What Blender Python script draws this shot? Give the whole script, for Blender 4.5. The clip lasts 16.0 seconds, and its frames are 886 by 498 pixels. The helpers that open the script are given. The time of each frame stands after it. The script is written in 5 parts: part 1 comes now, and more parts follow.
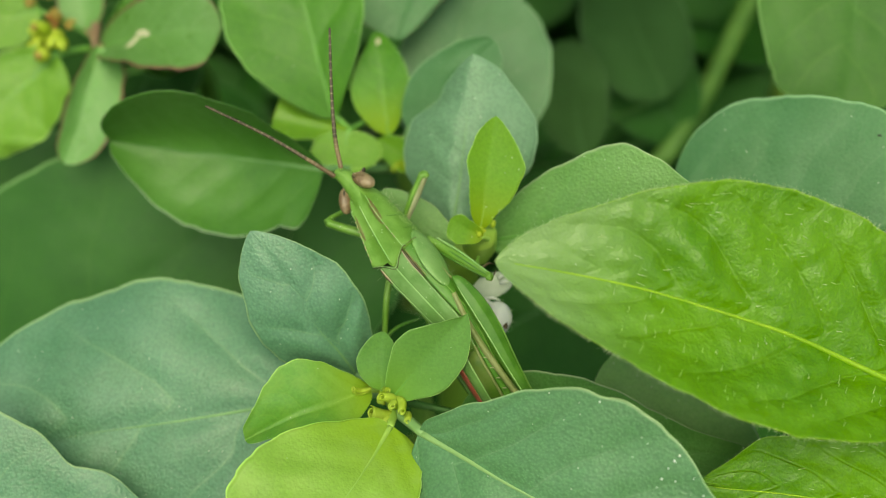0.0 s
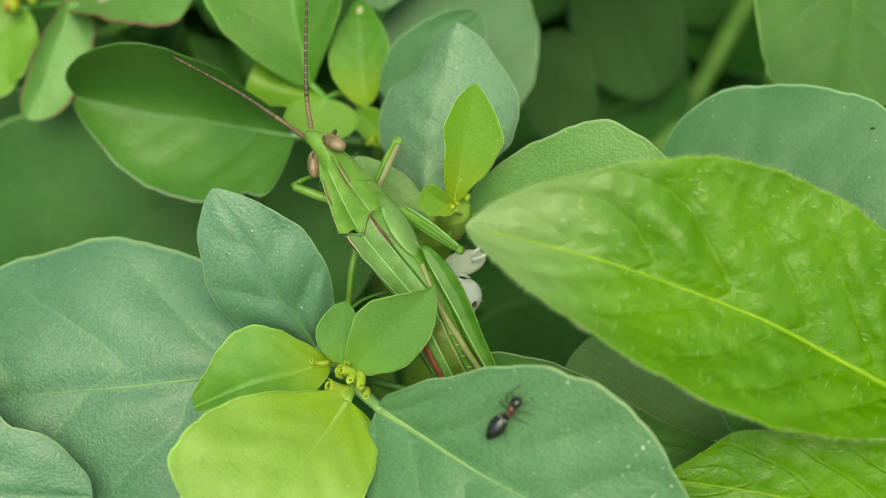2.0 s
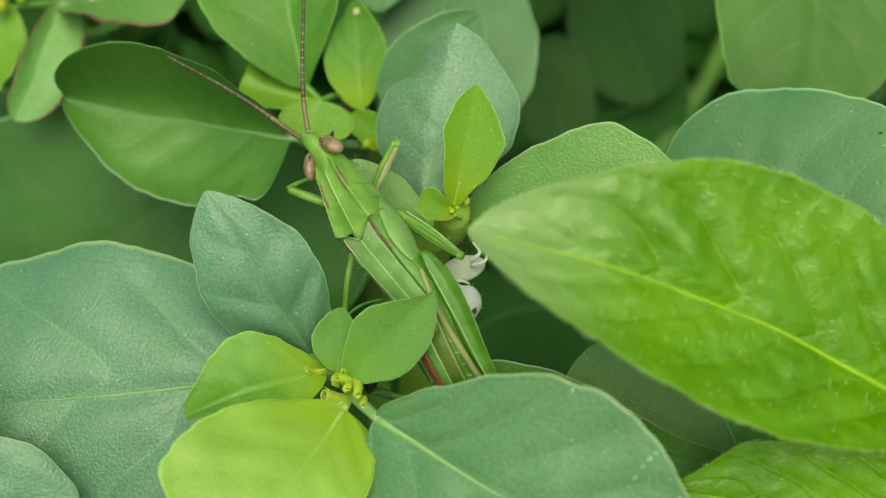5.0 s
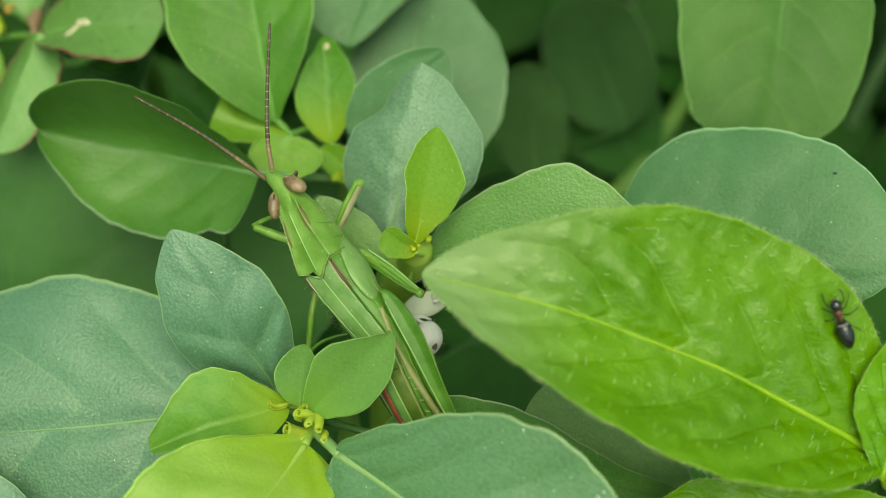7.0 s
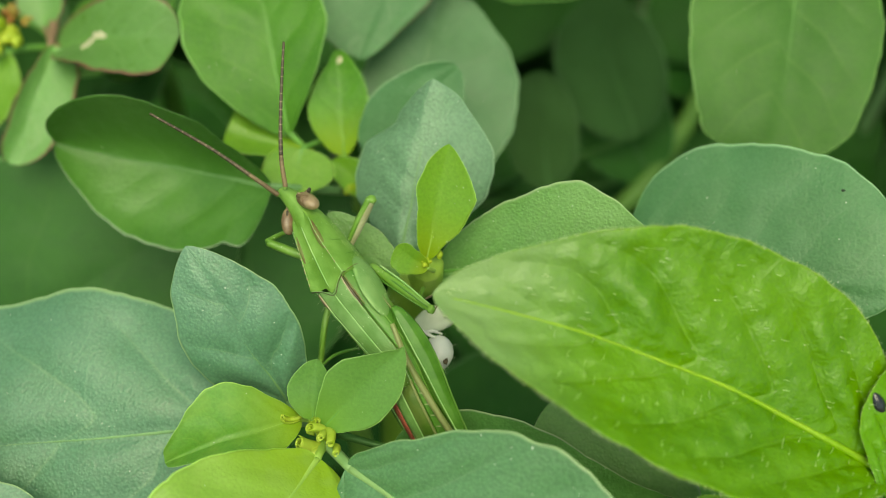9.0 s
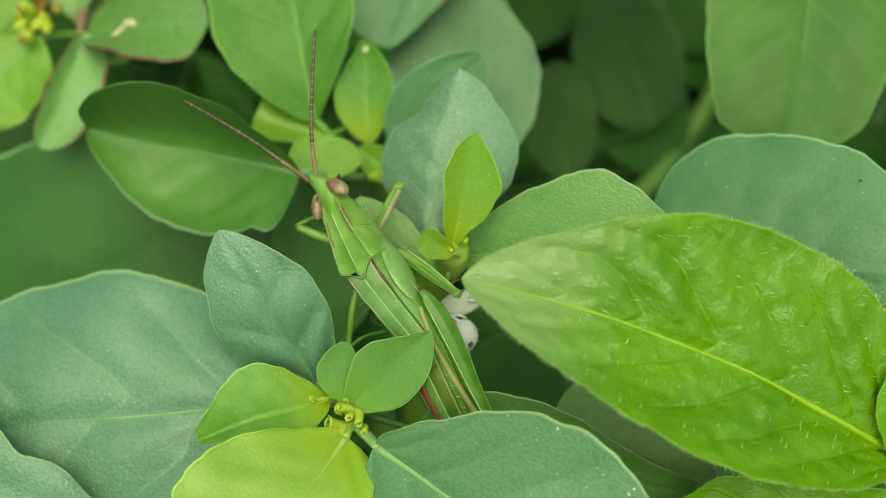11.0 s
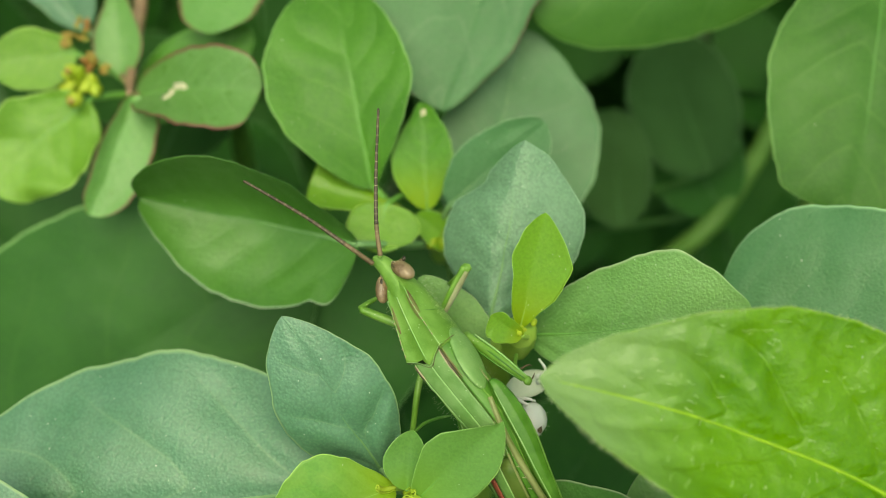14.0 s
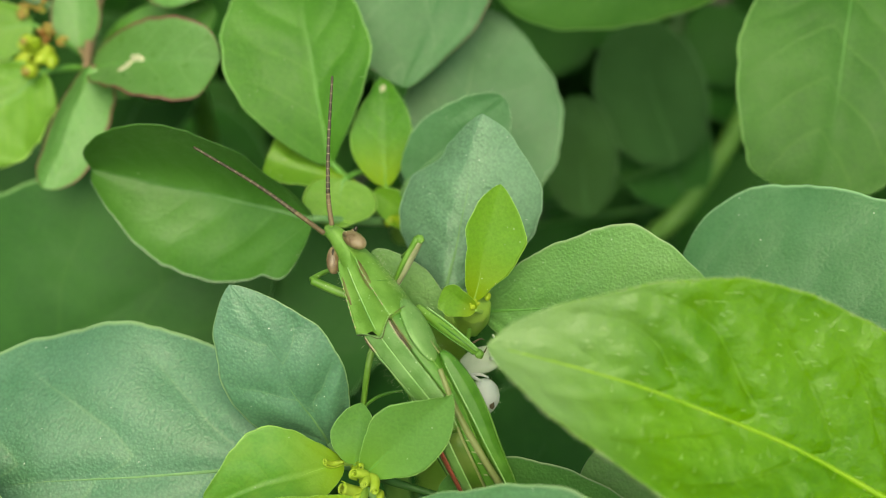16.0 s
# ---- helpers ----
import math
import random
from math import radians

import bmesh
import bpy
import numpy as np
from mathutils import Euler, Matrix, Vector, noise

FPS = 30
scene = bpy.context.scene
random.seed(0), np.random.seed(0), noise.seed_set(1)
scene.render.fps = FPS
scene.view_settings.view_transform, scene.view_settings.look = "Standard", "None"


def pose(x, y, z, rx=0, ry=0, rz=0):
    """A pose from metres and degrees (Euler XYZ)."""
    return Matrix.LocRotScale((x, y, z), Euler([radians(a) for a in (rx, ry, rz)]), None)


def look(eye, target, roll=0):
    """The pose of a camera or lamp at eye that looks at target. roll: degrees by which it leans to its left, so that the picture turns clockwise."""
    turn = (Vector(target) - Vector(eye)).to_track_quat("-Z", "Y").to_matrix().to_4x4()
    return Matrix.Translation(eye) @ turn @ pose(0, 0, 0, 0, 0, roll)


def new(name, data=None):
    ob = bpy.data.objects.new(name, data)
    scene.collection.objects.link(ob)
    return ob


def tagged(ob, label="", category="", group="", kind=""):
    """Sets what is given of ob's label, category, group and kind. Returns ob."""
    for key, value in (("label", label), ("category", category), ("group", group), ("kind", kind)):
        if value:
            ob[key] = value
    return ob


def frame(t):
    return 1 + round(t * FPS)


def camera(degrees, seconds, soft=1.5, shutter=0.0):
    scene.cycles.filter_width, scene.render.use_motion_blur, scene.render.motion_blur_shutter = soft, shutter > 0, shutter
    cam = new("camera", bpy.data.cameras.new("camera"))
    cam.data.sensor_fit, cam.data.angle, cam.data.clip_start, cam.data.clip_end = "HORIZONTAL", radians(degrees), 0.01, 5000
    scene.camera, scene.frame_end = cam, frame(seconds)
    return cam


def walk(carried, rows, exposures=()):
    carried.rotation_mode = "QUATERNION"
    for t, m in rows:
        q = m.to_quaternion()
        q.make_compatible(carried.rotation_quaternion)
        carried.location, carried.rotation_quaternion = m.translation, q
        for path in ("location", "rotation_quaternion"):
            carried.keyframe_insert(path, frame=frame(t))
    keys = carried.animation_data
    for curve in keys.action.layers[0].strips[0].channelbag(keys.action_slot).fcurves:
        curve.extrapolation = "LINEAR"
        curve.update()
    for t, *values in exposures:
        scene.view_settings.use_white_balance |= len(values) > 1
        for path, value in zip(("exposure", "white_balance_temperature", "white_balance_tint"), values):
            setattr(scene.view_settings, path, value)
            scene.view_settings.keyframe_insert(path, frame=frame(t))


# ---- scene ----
from mathutils.bvhtree import BVHTree

cam = camera(40, 16.0, soft=0.9)
cam.data.dof.use_dof = True
cam.data.dof.focus_distance = 0.1378
cam.data.dof.aperture_fstop = 14.5

walk(cam, [
    (0.0, pose(-0.00000, -0.09359, 0.61154, 39.998, 0.006, -0.005)),
    (0.5, pose(0.00207, -0.09498, 0.60851, 40.836, -1.340, 1.224)),
    (1.0, pose(0.00158, -0.09180, 0.60777, 41.378, -1.636, 1.553)),
    (1.5, pose(0.00250, -0.09311, 0.60398, 41.523, -2.013, 1.547)),
    (2.0, pose(0.00184, -0.09411, 0.60259, 41.156, -2.582, 1.866)),
    (2.5, pose(0.00205, -0.09301, 0.60281, 41.733, -2.638, 1.862)),
    (3.0, pose(0.00178, -0.09198, 0.60252, 42.319, -2.992, 1.631)),
    (3.2, pose(0.00051, -0.09313, 0.60113, 42.166, -3.426, 1.858)),
    (5.3, pose(0.00042, -0.09188, 0.59942, 41.694, -3.189, 1.601)),
    (5.5, pose(0.00005, -0.09069, 0.60103, 41.825, -3.205, 1.666)),
    (6.0, pose(0.00164, -0.09111, 0.60122, 41.806, -3.704, 1.528)),
    (6.5, pose(0.00414, -0.08933, 0.60391, 41.896, -3.398, 1.659)),
    (7.0, pose(0.00475, -0.09103, 0.60482, 41.680, -3.332, 1.858)),
    (7.5, pose(0.00227, -0.09231, 0.60655, 41.458, -3.210, 2.110)),
    (8.0, pose(0.00360, -0.09184, 0.60645, 41.416, -3.095, 2.134)),
    (8.5, pose(0.00480, -0.09166, 0.60571, 41.305, -3.138, 2.184)),
    (8.7, pose(0.00496, -0.08969, 0.60652, 41.272, -3.040, 2.288)),
    (10.8, pose(0.00159, -0.09270, 0.61069, 40.507, -2.984, 2.878)),
    (11.0, pose(0.00211, -0.09236, 0.61031, 40.568, -3.143, 2.852)),
    (11.5, pose(-0.00203, -0.08670, 0.61325, 40.609, -2.536, 2.965)),
    (12.0, pose(-0.00177, -0.08415, 0.61380, 40.739, -2.511, 2.915)),
    (12.5, pose(-0.00155, -0.08246, 0.61436, 40.587, -2.338, 2.942)),
    (13.0, pose(-0.00158, -0.07965, 0.61605, 40.585, -2.266, 2.809)),
    (13.5, pose(-0.00070, -0.08050, 0.61399, 40.556, -2.556, 2.852)),
    (14.0, pose(-0.00432, -0.08149, 0.61343, 40.113, -2.279, 3.187)),
    (14.5, pose(-0.00436, -0.08295, 0.61216, 40.012, -2.687, 3.257)),
    (15.0, pose(-0.00280, -0.08488, 0.61143, 40.442, -3.107, 3.370)),
    (15.5, pose(0.00137, -0.08425, 0.60858, 40.609, -3.603, 3.247)),
    (16.0, pose(-0.00047, -0.08355, 0.60870, 40.791, -3.442, 3.364)),
], exposures=[(t, e, 7900, -13) for t, e in ((0.0, 0.21), (1.5, 0.31), (3.0, 0.29), (5.5, 0.26), (8.5, 0.26), (11.5, 0.29), (13.0, 0.31), (16.0, 0.33))])

# ---- light: a bright overcast sky ----
world = bpy.data.worlds.new("overcast_sky")
scene.world = world
world.use_nodes = True
wn = world.node_tree
sky = wn.nodes.new("ShaderNodeTexSky")
sky.sky_type = "NISHITA"
sky.sun_disc = False
sky.sun_elevation = radians(68)
sky.sun_rotation = radians(170)
sky.air_density = 1.0
sky.dust_density = 4.0
sky.ozone_density = 1.0
wn.links.new(sky.outputs[0], wn.nodes["Background"].inputs[0])
wn.nodes["Background"].inputs[1].default_value = 0.15
sun_data = bpy.data.lights.new("sun", "SUN")
sun_data.energy = 1.4
sun_data.angle = radians(50)
sun_data.color = (1.0, 0.96, 0.88)
sun = new("sun", sun_data)
sun.matrix_basis = look((-0.25, -1.0, 1.9), (0, 0, 0))

# ---- the sloping top of the foliage: x across, y up the slope, z out of it, in centimetres ----
SLOPE = pose(0, 0, 0.5, 40, 0, 0)


def at(x, y, z):
    return SLOPE @ Vector((x * 0.01, y * 0.01, z * 0.01))


def turned(v):
    return SLOPE.to_3x3() @ Vector(v)


# ---- materials ----
def shader(name):
    m = bpy.data.materials.new(name)
    m.use_nodes = True
    t = m.node_tree
    return m, t, t.nodes["Principled BSDF"], t.nodes["Material Output"]


def nodes_of(t):
    def add(kind, **values):
        n = t.nodes.new("ShaderNode" + kind)
        for key, value in values.items():
            n.inputs[key].default_value = value
        return n

    def link(a, b):
        t.links.new(a, b)

    def calc(op, a, b=0.0, c=0.0):
        n = t.nodes.new("ShaderNodeMath")
        n.operation = op
        for i, x in enumerate((a, b, c)):
            if isinstance(x, (int, float)):
                n.inputs[i].default_value = x
            else:
                t.links.new(x, n.inputs[i])
        return n.outputs[0]

    def blend(f, a, b, mode="MIX"):
        n = t.nodes.new("ShaderNodeMix")
        n.data_type = "RGBA"
        n.blend_type = mode
        for i, x in ((0, f), (6, a), (7, b)):
            if isinstance(x, (int, float, tuple)):
                n.inputs[i].default_value = x if not isinstance(x, tuple) else (*x[:3], 1)
            else:
                t.links.new(x, n.inputs[i])
        return n.outputs[2]

    def ramp(x, lo, hi, out_lo=0.0, out_hi=1.0):
        n = t.nodes.new("ShaderNodeMapRange")
        n.interpolation_type = "SMOOTHSTEP"
        t.links.new(x, n.inputs[0])
        for i, value in enumerate((lo, hi, out_lo, out_hi)):
            n.inputs[i + 1].default_value = value
        return n.outputs[0]

    return add, link, calc, blend, ramp


def noise_at(add, link, vec, scale, detail=3.0):
    n = add("TexNoise", Scale=scale, Detail=detail)
    link(vec, n.inputs["Vector"])
    return n.outputs["Fac"]


def leaf_material(name, deep, fresh, vein, rough, see_through, specks=0.0, rim=None, bloom=0.0, gloss=0.5, net=1.0, rim_from=0.972, heart=None, relief=0.5, mottle=0.0, sunken=False, pebble_shading=False, tip_sheen=None, one_rim=False):
    """A leaf: blotches, grain, side veins fanning off the midrib, pale margin, and light that passes through."""
    m, t, bsdf, out = shader(name)
    add, link, calc, blend, ramp = nodes_of(t)
    uv = add("UVMap").outputs[0]
    sep = add("SeparateXYZ")
    link(uv, sep.inputs[0])
    s, v = sep.outputs[0], calc("ABSOLUTE", calc("MULTIPLY_ADD", sep.outputs[1], 2.0, -1.0))
    place = add("TexCoord").outputs["Object"]
    rand = add("ObjectInfo").outputs["Random"]
    shifted = add("VectorMath")
    shifted.operation = "ADD"
    link(place, shifted.inputs[0])
    link(rand, shifted.inputs[1])
    place = shifted.outputs[0]
    blotch = noise_at(add, link, place, 75.0, 4.0)
    grain = noise_at(add, link, place, 2600.0, 2.0)
    fine = noise_at(add, link, place, 700.0, 3.0)
    lines = add("UVMap")
    lines.uv_map = "Veins"
    branch = add("SeparateXYZ")
    link(lines.outputs[0], branch.inputs[0])
    q = branch.outputs[0]
    near = calc("MULTIPLY", calc("ABSOLUTE", calc("SUBTRACT", calc("FRACT", q), 0.5)), 2.0)
    near = calc("SUBTRACT", 1.0, near)
    fade = ramp(v, 1.0, 0.45)
    if tip_sheen:
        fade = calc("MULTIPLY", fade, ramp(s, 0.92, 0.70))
    side = calc("MULTIPLY", ramp(near, 0.22, 0.0), fade)
    thread = calc("MULTIPLY", ramp(near, 0.16 if sunken else 0.055, 0.0 if sunken else 0.01), fade)
    pebble = add("TexVoronoi", Scale=3000.0)
    pebble.feature = "SMOOTH_F1"
    link(place, pebble.inputs["Vector"])
    lump = calc("SUBTRACT", 1.0, pebble.outputs["Distance"])
    wide_cells = add("TexVoronoi", Scale=430.0)
    wide_cells.feature = "DISTANCE_TO_EDGE"
    warp = add("VectorMath")
    warp.operation = "MULTIPLY_ADD"
    bent = add("TexNoise", Scale=500.0, Detail=2.0)
    link(place, bent.inputs["Vector"])
    link(bent.outputs["Color"], warp.inputs[0])
    warp.inputs[1].default_value = (0.0016, 0.0016, 0.0016)
    link(place, warp.inputs[2])
    link(warp.outputs[0], wide_cells.inputs["Vector"])
    wide_net = ramp(wide_cells.outputs["Distance"], 0.07, 0.0)
    cells = add("TexVoronoi", Scale=1300.0)
    cells.feature = "DISTANCE_TO_EDGE"
    link(place, cells.inputs["Vector"])
    mesh_of_veins = ramp(cells.outputs["Distance"], 0.12, 0.0)
    colour = blend(ramp(blotch, 0.32, 0.68), deep, fresh)
    colour = blend(calc("MULTIPLY", ramp(fine, 0.4, 0.7), 0.25), colour, fresh)
    colour = blend(0.10, colour, blend(ramp(grain, 0.32, 0.68), tuple(c * 0.45 for c in deep), tuple(c * 1.5 for c in fresh)))
    # Pits darker and tops lighter: the pebbles' shading is put into the colour.
    colour = blend(0.22, colour, blend(ramp(lump, 0.35, 0.85), tuple(c * 0.45 for c in deep), tuple(c * 1.35 for c in fresh))) if pebble_shading else colour
    # Sheen and haze at the tip, put into the colour as a pale fade.
    if tip_sheen:
        colour = blend(ramp(s, 0.62, 0.97, 0.0, 0.95), colour, tip_sheen)
    if heart:
        colour = blend(ramp(s, 0.55, 0.0, 0.0, 0.85), colour, heart)
    colour = blend(calc("MULTIPLY", mesh_of_veins, 0.10), colour, vein)
    colour = blend(calc("MULTIPLY", side, 0.10 * net), colour, vein)
    # Sunken veins take the deep colour, so groove shade is painted in too.
    colour = blend(calc("MULTIPLY", thread, (0.10 if sunken else 0.40) * net), colour, deep if sunken else vein)
    colour = blend(calc("MULTIPLY", wide_net, 0.07 * net), colour, vein)
    if mottle:
        colour = blend(calc("MULTIPLY", ramp(noise_at(add, link, place, 330.0, 3.0), 0.42, 0.66), mottle), colour, vein)
    if bloom:
        colour = blend(ramp(noise_at(add, link, place, 150.0, 3.0), 0.25, 0.8, bloom * 0.20, bloom * 0.55), colour, (0.28, 0.40, 0.36))
    rim_at = calc("MULTIPLY_ADD", sep.outputs[1], -2.0, 1.0) if one_rim else v
    colour = blend(ramp(rim_at, rim_from, 0.998), colour, rim if rim else tuple(min(1, c * 1.6 + 0.08) for c in vein))
    if specks:
        dots = add("TexVoronoi", Scale=1250.0)
        link(place, dots.inputs["Vector"])
        pick = add("SeparateColor")
        link(dots.outputs["Color"], pick.inputs[0])
        small = calc("MULTIPLY", ramp(dots.outputs["Distance"], 0.10, 0.06), ramp(pick.outputs[0], 1 - specks, 1 - specks + 0.01))
        colour = blend(small, colour, (0.75, 0.80, 0.68))
    hsv = add("HueSaturation")
    link(calc("MULTIPLY_ADD", rand, 0.14, 0.93), hsv.inputs["Value"])
    link(calc("MULTIPLY_ADD", rand, 0.006, 0.497), hsv.inputs["Hue"])
    link(colour, hsv.inputs["Color"])
    colour = hsv.outputs[0]
    link(colour, bsdf.inputs["Base Color"])
    link(ramp(fine, 0.2, 0.8, rough - 0.07, rough + 0.10), bsdf.inputs["Roughness"])
    bsdf.inputs["Specular IOR Level"].default_value = gloss
    height = calc("ADD", calc("MULTIPLY", side, -0.35 * net), calc("MULTIPLY_ADD", grain, 0.9, calc("MULTIPLY_ADD", fine, 0.12, calc("MULTIPLY", mesh_of_veins, -0.10))))
    height = calc("ADD", height, calc("MULTIPLY_ADD", lump, 1.1, calc("MULTIPLY", wide_net, -0.05)))
    if sunken:
        height = calc("MULTIPLY", height, 0.45)
        bulge = add("TexVoronoi", Scale=520.0)
        bulge.feature = "SMOOTH_F1"
        link(warp.outputs[0], bulge.inputs["Vector"])
        height = calc("ADD", calc("MULTIPLY_ADD", bulge.outputs["Distance"], -2.6, calc("MULTIPLY", thread, -0.8)), height)
    bump = add("Bump", Strength=relief, Distance=0.00020 if sunken else 0.00012)
    link(height, bump.inputs["Height"])
    link(bump.outputs[0], bsdf.inputs["Normal"])
    glow = add("BsdfTranslucent")
    link(blend(1.0, colour, (1.0, 0.95, 0.45), "MULTIPLY"), glow.inputs[0])
    mix = add("MixShader", Fac=see_through)
    link(bsdf.outputs[0], mix.inputs[1])
    link(glow.outputs[0], mix.inputs[2])
    link(mix.outputs[0], out.inputs[0])
    return m


def skin_material(name, deep, fresh, rough, gloss=0.5, dots=0.0, scale=900.0, see_through=0.0, bump_depth=0.00008, contrast=(0.35, 0.65)):
    """Insect skin, stems and small parts: two colours mingled at two scales with a fine relief."""
    m, t, bsdf, out = shader(name)
    add, link, calc, blend, ramp = nodes_of(t)
    place = add("TexCoord").outputs["Object"]
    big = noise_at(add, link, place, scale * 0.25, 3.0)
    small = noise_at(add, link, place, scale * 3.0, 2.0)
    colour = blend(ramp(big, *contrast), deep, fresh)
    colour = blend(calc("MULTIPLY", ramp(small, 0.5, 0.75), 0.3), colour, fresh)
    if dots:
        cell = add("TexVoronoi", Scale=1900.0)
        link(place, cell.inputs["Vector"])
        pick = add("SeparateColor")
        link(cell.outputs["Color"], pick.inputs[0])
        colour = blend(calc("MULTIPLY", ramp(cell.outputs["Distance"], 0.16, 0.10), ramp(pick.outputs[0], 1 - dots, 1.01 - dots)), colour, (0.55, 0.70, 0.40))
    link(colour, bsdf.inputs["Base Color"])
    bsdf.inputs["Roughness"].default_value = rough
    bsdf.inputs["Specular IOR Level"].default_value = gloss
    bump = add("Bump", Strength=0.5, Distance=bump_depth)
    link(small, bump.inputs["Height"])
    link(bump.outputs[0], bsdf.inputs["Normal"])
    if see_through:
        glow = add("BsdfTranslucent")
        link(colour, glow.inputs[0])
        mix = add("MixShader", Fac=see_through)
        link(bsdf.outputs[0], mix.inputs[1])
        link(glow.outputs[0], mix.inputs[2])
        link(mix.outputs[0], out.inputs[0])
    return m


OLD = leaf_material("mature_leaf", (0.070, 0.205, 0.088), (0.108, 0.275, 0.132), (0.19, 0.36, 0.16), 0.35, 0.14, specks=0.20, bloom=0.30, net=0.9, gloss=0.58, relief=0.52, rim=(0.34, 0.52, 0.24), rim_from=0.962, pebble_shading=True)
BROAD = leaf_material("broad_mature_leaf", (0.078, 0.222, 0.070), (0.118, 0.298, 0.106), (0.19, 0.36, 0.16), 0.35, 0.14, specks=0.20, bloom=0.22, net=0.9, gloss=0.58, relief=0.52, rim=(0.34, 0.52, 0.24), rim_from=0.962, pebble_shading=True)
WAXY = leaf_material("waxy_leaf", (0.145, 0.300, 0.148), (0.205, 0.380, 0.204), (0.25, 0.41, 0.24), 0.38, 0.14, specks=0.22, bloom=0.28, net=0.9, relief=0.65, pebble_shading=True)
BACK = leaf_material("grey_green_leaf", (0.056, 0.178, 0.050), (0.088, 0.238, 0.078), (0.18, 0.33, 0.15), 0.40, 0.14, specks=0.10, bloom=0.15, net=0.4, gloss=0.4)
WAXYRED = leaf_material("red_edged_grey_leaf", (0.056, 0.180, 0.048), (0.088, 0.242, 0.076), (0.18, 0.33, 0.15), 0.42, 0.14, bloom=0.06, net=0.6, gloss=0.4, rim_from=0.95, rim=(0.14, 0.06, 0.05))
DIM = leaf_material("dull_green_leaf", (0.045, 0.155, 0.012), (0.074, 0.215, 0.021), (0.13, 0.29, 0.05), 0.42, 0.2, specks=0.03, net=1.0, gloss=0.3, bloom=0.08)
GREEN = leaf_material("green_leaf", (0.072, 0.232, 0.020), (0.120, 0.332, 0.036), (0.19, 0.41, 0.08), 0.36, 0.25, specks=0.16, net=0.9, gloss=0.35)
FRESH = leaf_material("fresh_leaf", (0.078, 0.245, 0.014), (0.130, 0.350, 0.026), (0.21, 0.44, 0.07), 0.36, 0.26, specks=0.14, net=1.1, gloss=0.4, heart=(0.30, 0.46, 0.015))
SHOOT = leaf_material("shoot_leaf", (0.120, 0.285, 0.052), (0.172, 0.360, 0.078), (0.25, 0.44, 0.10), 0.36, 0.26, specks=0.18, net=0.5, heart=(0.19, 0.38, 0.05), relief=0.2)
PALE = leaf_material("pale_leaf", (0.180, 0.390, 0.036), (0.255, 0.480, 0.062), (0.36, 0.55, 0.12), 0.36, 0.30, specks=0.04, net=0.8)
YOUNG = leaf_material("young_leaf", (0.160, 0.370, 0.026), (0.225, 0.455, 0.042), (0.34, 0.56, 0.08), 0.36, 0.30, specks=0.42, net=0.5, heart=(0.31, 0.45, 0.012), relief=0.22)
LEMON = leaf_material("lemon_leaf", (0.235, 0.440, 0.045), (0.315, 0.535, 0.080), (0.36, 0.56, 0.10), 0.38, 0.30, specks=0.10, net=0.6, heart=(0.34, 0.53, 0.025), relief=0.25, mottle=0.55)
FOLDED = leaf_material("folded_young_leaf", (0.150, 0.400, 0.050), (0.210, 0.480, 0.085), (0.34, 0.58, 0.10), 0.38, 0.30, specks=0.10, net=0.6, heart=(0.36, 0.56, 0.030), relief=0.25, mottle=0.3)
HAIRY = leaf_material("hairy_leaf_blade", (0.086, 0.258, 0.001), (0.142, 0.350, 0.002), (0.20, 0.41, 0.008), 0.37, 0.17, specks=0.05, net=0.8, gloss=0.5, relief=0.68, mottle=0.10, sunken=True, rim=(0.25, 0.47, 0.02), rim_from=0.98)
# The hairy blade again, with the tip's soft sheen painted as a paler colour.
LIME_SHEEN = leaf_material("sheen_tipped_blade", (0.086, 0.258, 0.001), (0.142, 0.350, 0.002), (0.20, 0.41, 0.008), 0.37, 0.17, specks=0.05, net=0.8, gloss=0.5, relief=0.68, mottle=0.10, sunken=True, tip_sheen=(0.26, 0.42, 0.15), rim=(0.25, 0.47, 0.02), rim_from=0.98)
LIMES = (HAIRY, LIME_SHEEN)
REDRIM = leaf_material("red_edged_leaf", (0.135, 0.320, 0.058), (0.190, 0.405, 0.100), (0.29, 0.48, 0.17), 0.32, 0.22, rim_from=0.88, rim=(0.22, 0.055, 0.055), bloom=0.08)
LIGHT = leaf_material("light_leaf", (0.185, 0.410, 0.090), (0.260, 0.500, 0.140), (0.28, 0.46, 0.18), 0.36, 0.34, specks=0.42, net=0.7, bloom=0.12, relief=0.7, rim=(0.46, 0.62, 0.32), rim_from=0.955)
# Dim background leaves: the shade they lie in is put into the colour.
SHADE = leaf_material("painted_dim_leaf", (0.032, 0.128, 0.020), (0.052, 0.172, 0.030), (0.10, 0.24, 0.05), 0.5, 0.14, net=0.4, gloss=0.3)
DULL = leaf_material("dull_glossy_leaf", (0.056, 0.172, 0.016), (0.092, 0.238, 0.028), (0.15, 0.30, 0.08), 0.38, 0.16, specks=0.03, bloom=0.06, net=0.9, gloss=0.5, rim=(0.42, 0.56, 0.36), rim_from=0.975, one_rim=True)
EDGED = leaf_material("pale_edged_leaf", (0.085, 0.250, 0.050), (0.125, 0.325, 0.075), (0.17, 0.33, 0.10), 0.46, 0.14, specks=0.05, net=0.5, gloss=0.15, rim=(0.42, 0.56, 0.30), rim_from=0.955)
# Greyed, dimmed green for leaves deep in the gap, shade included in it.
GREYED = leaf_material("painted_dim_grey_leaf", (0.034, 0.098, 0.022), (0.050, 0.132, 0.034), (0.07, 0.16, 0.05), 0.6, 0.12, net=0.3, gloss=0.12)
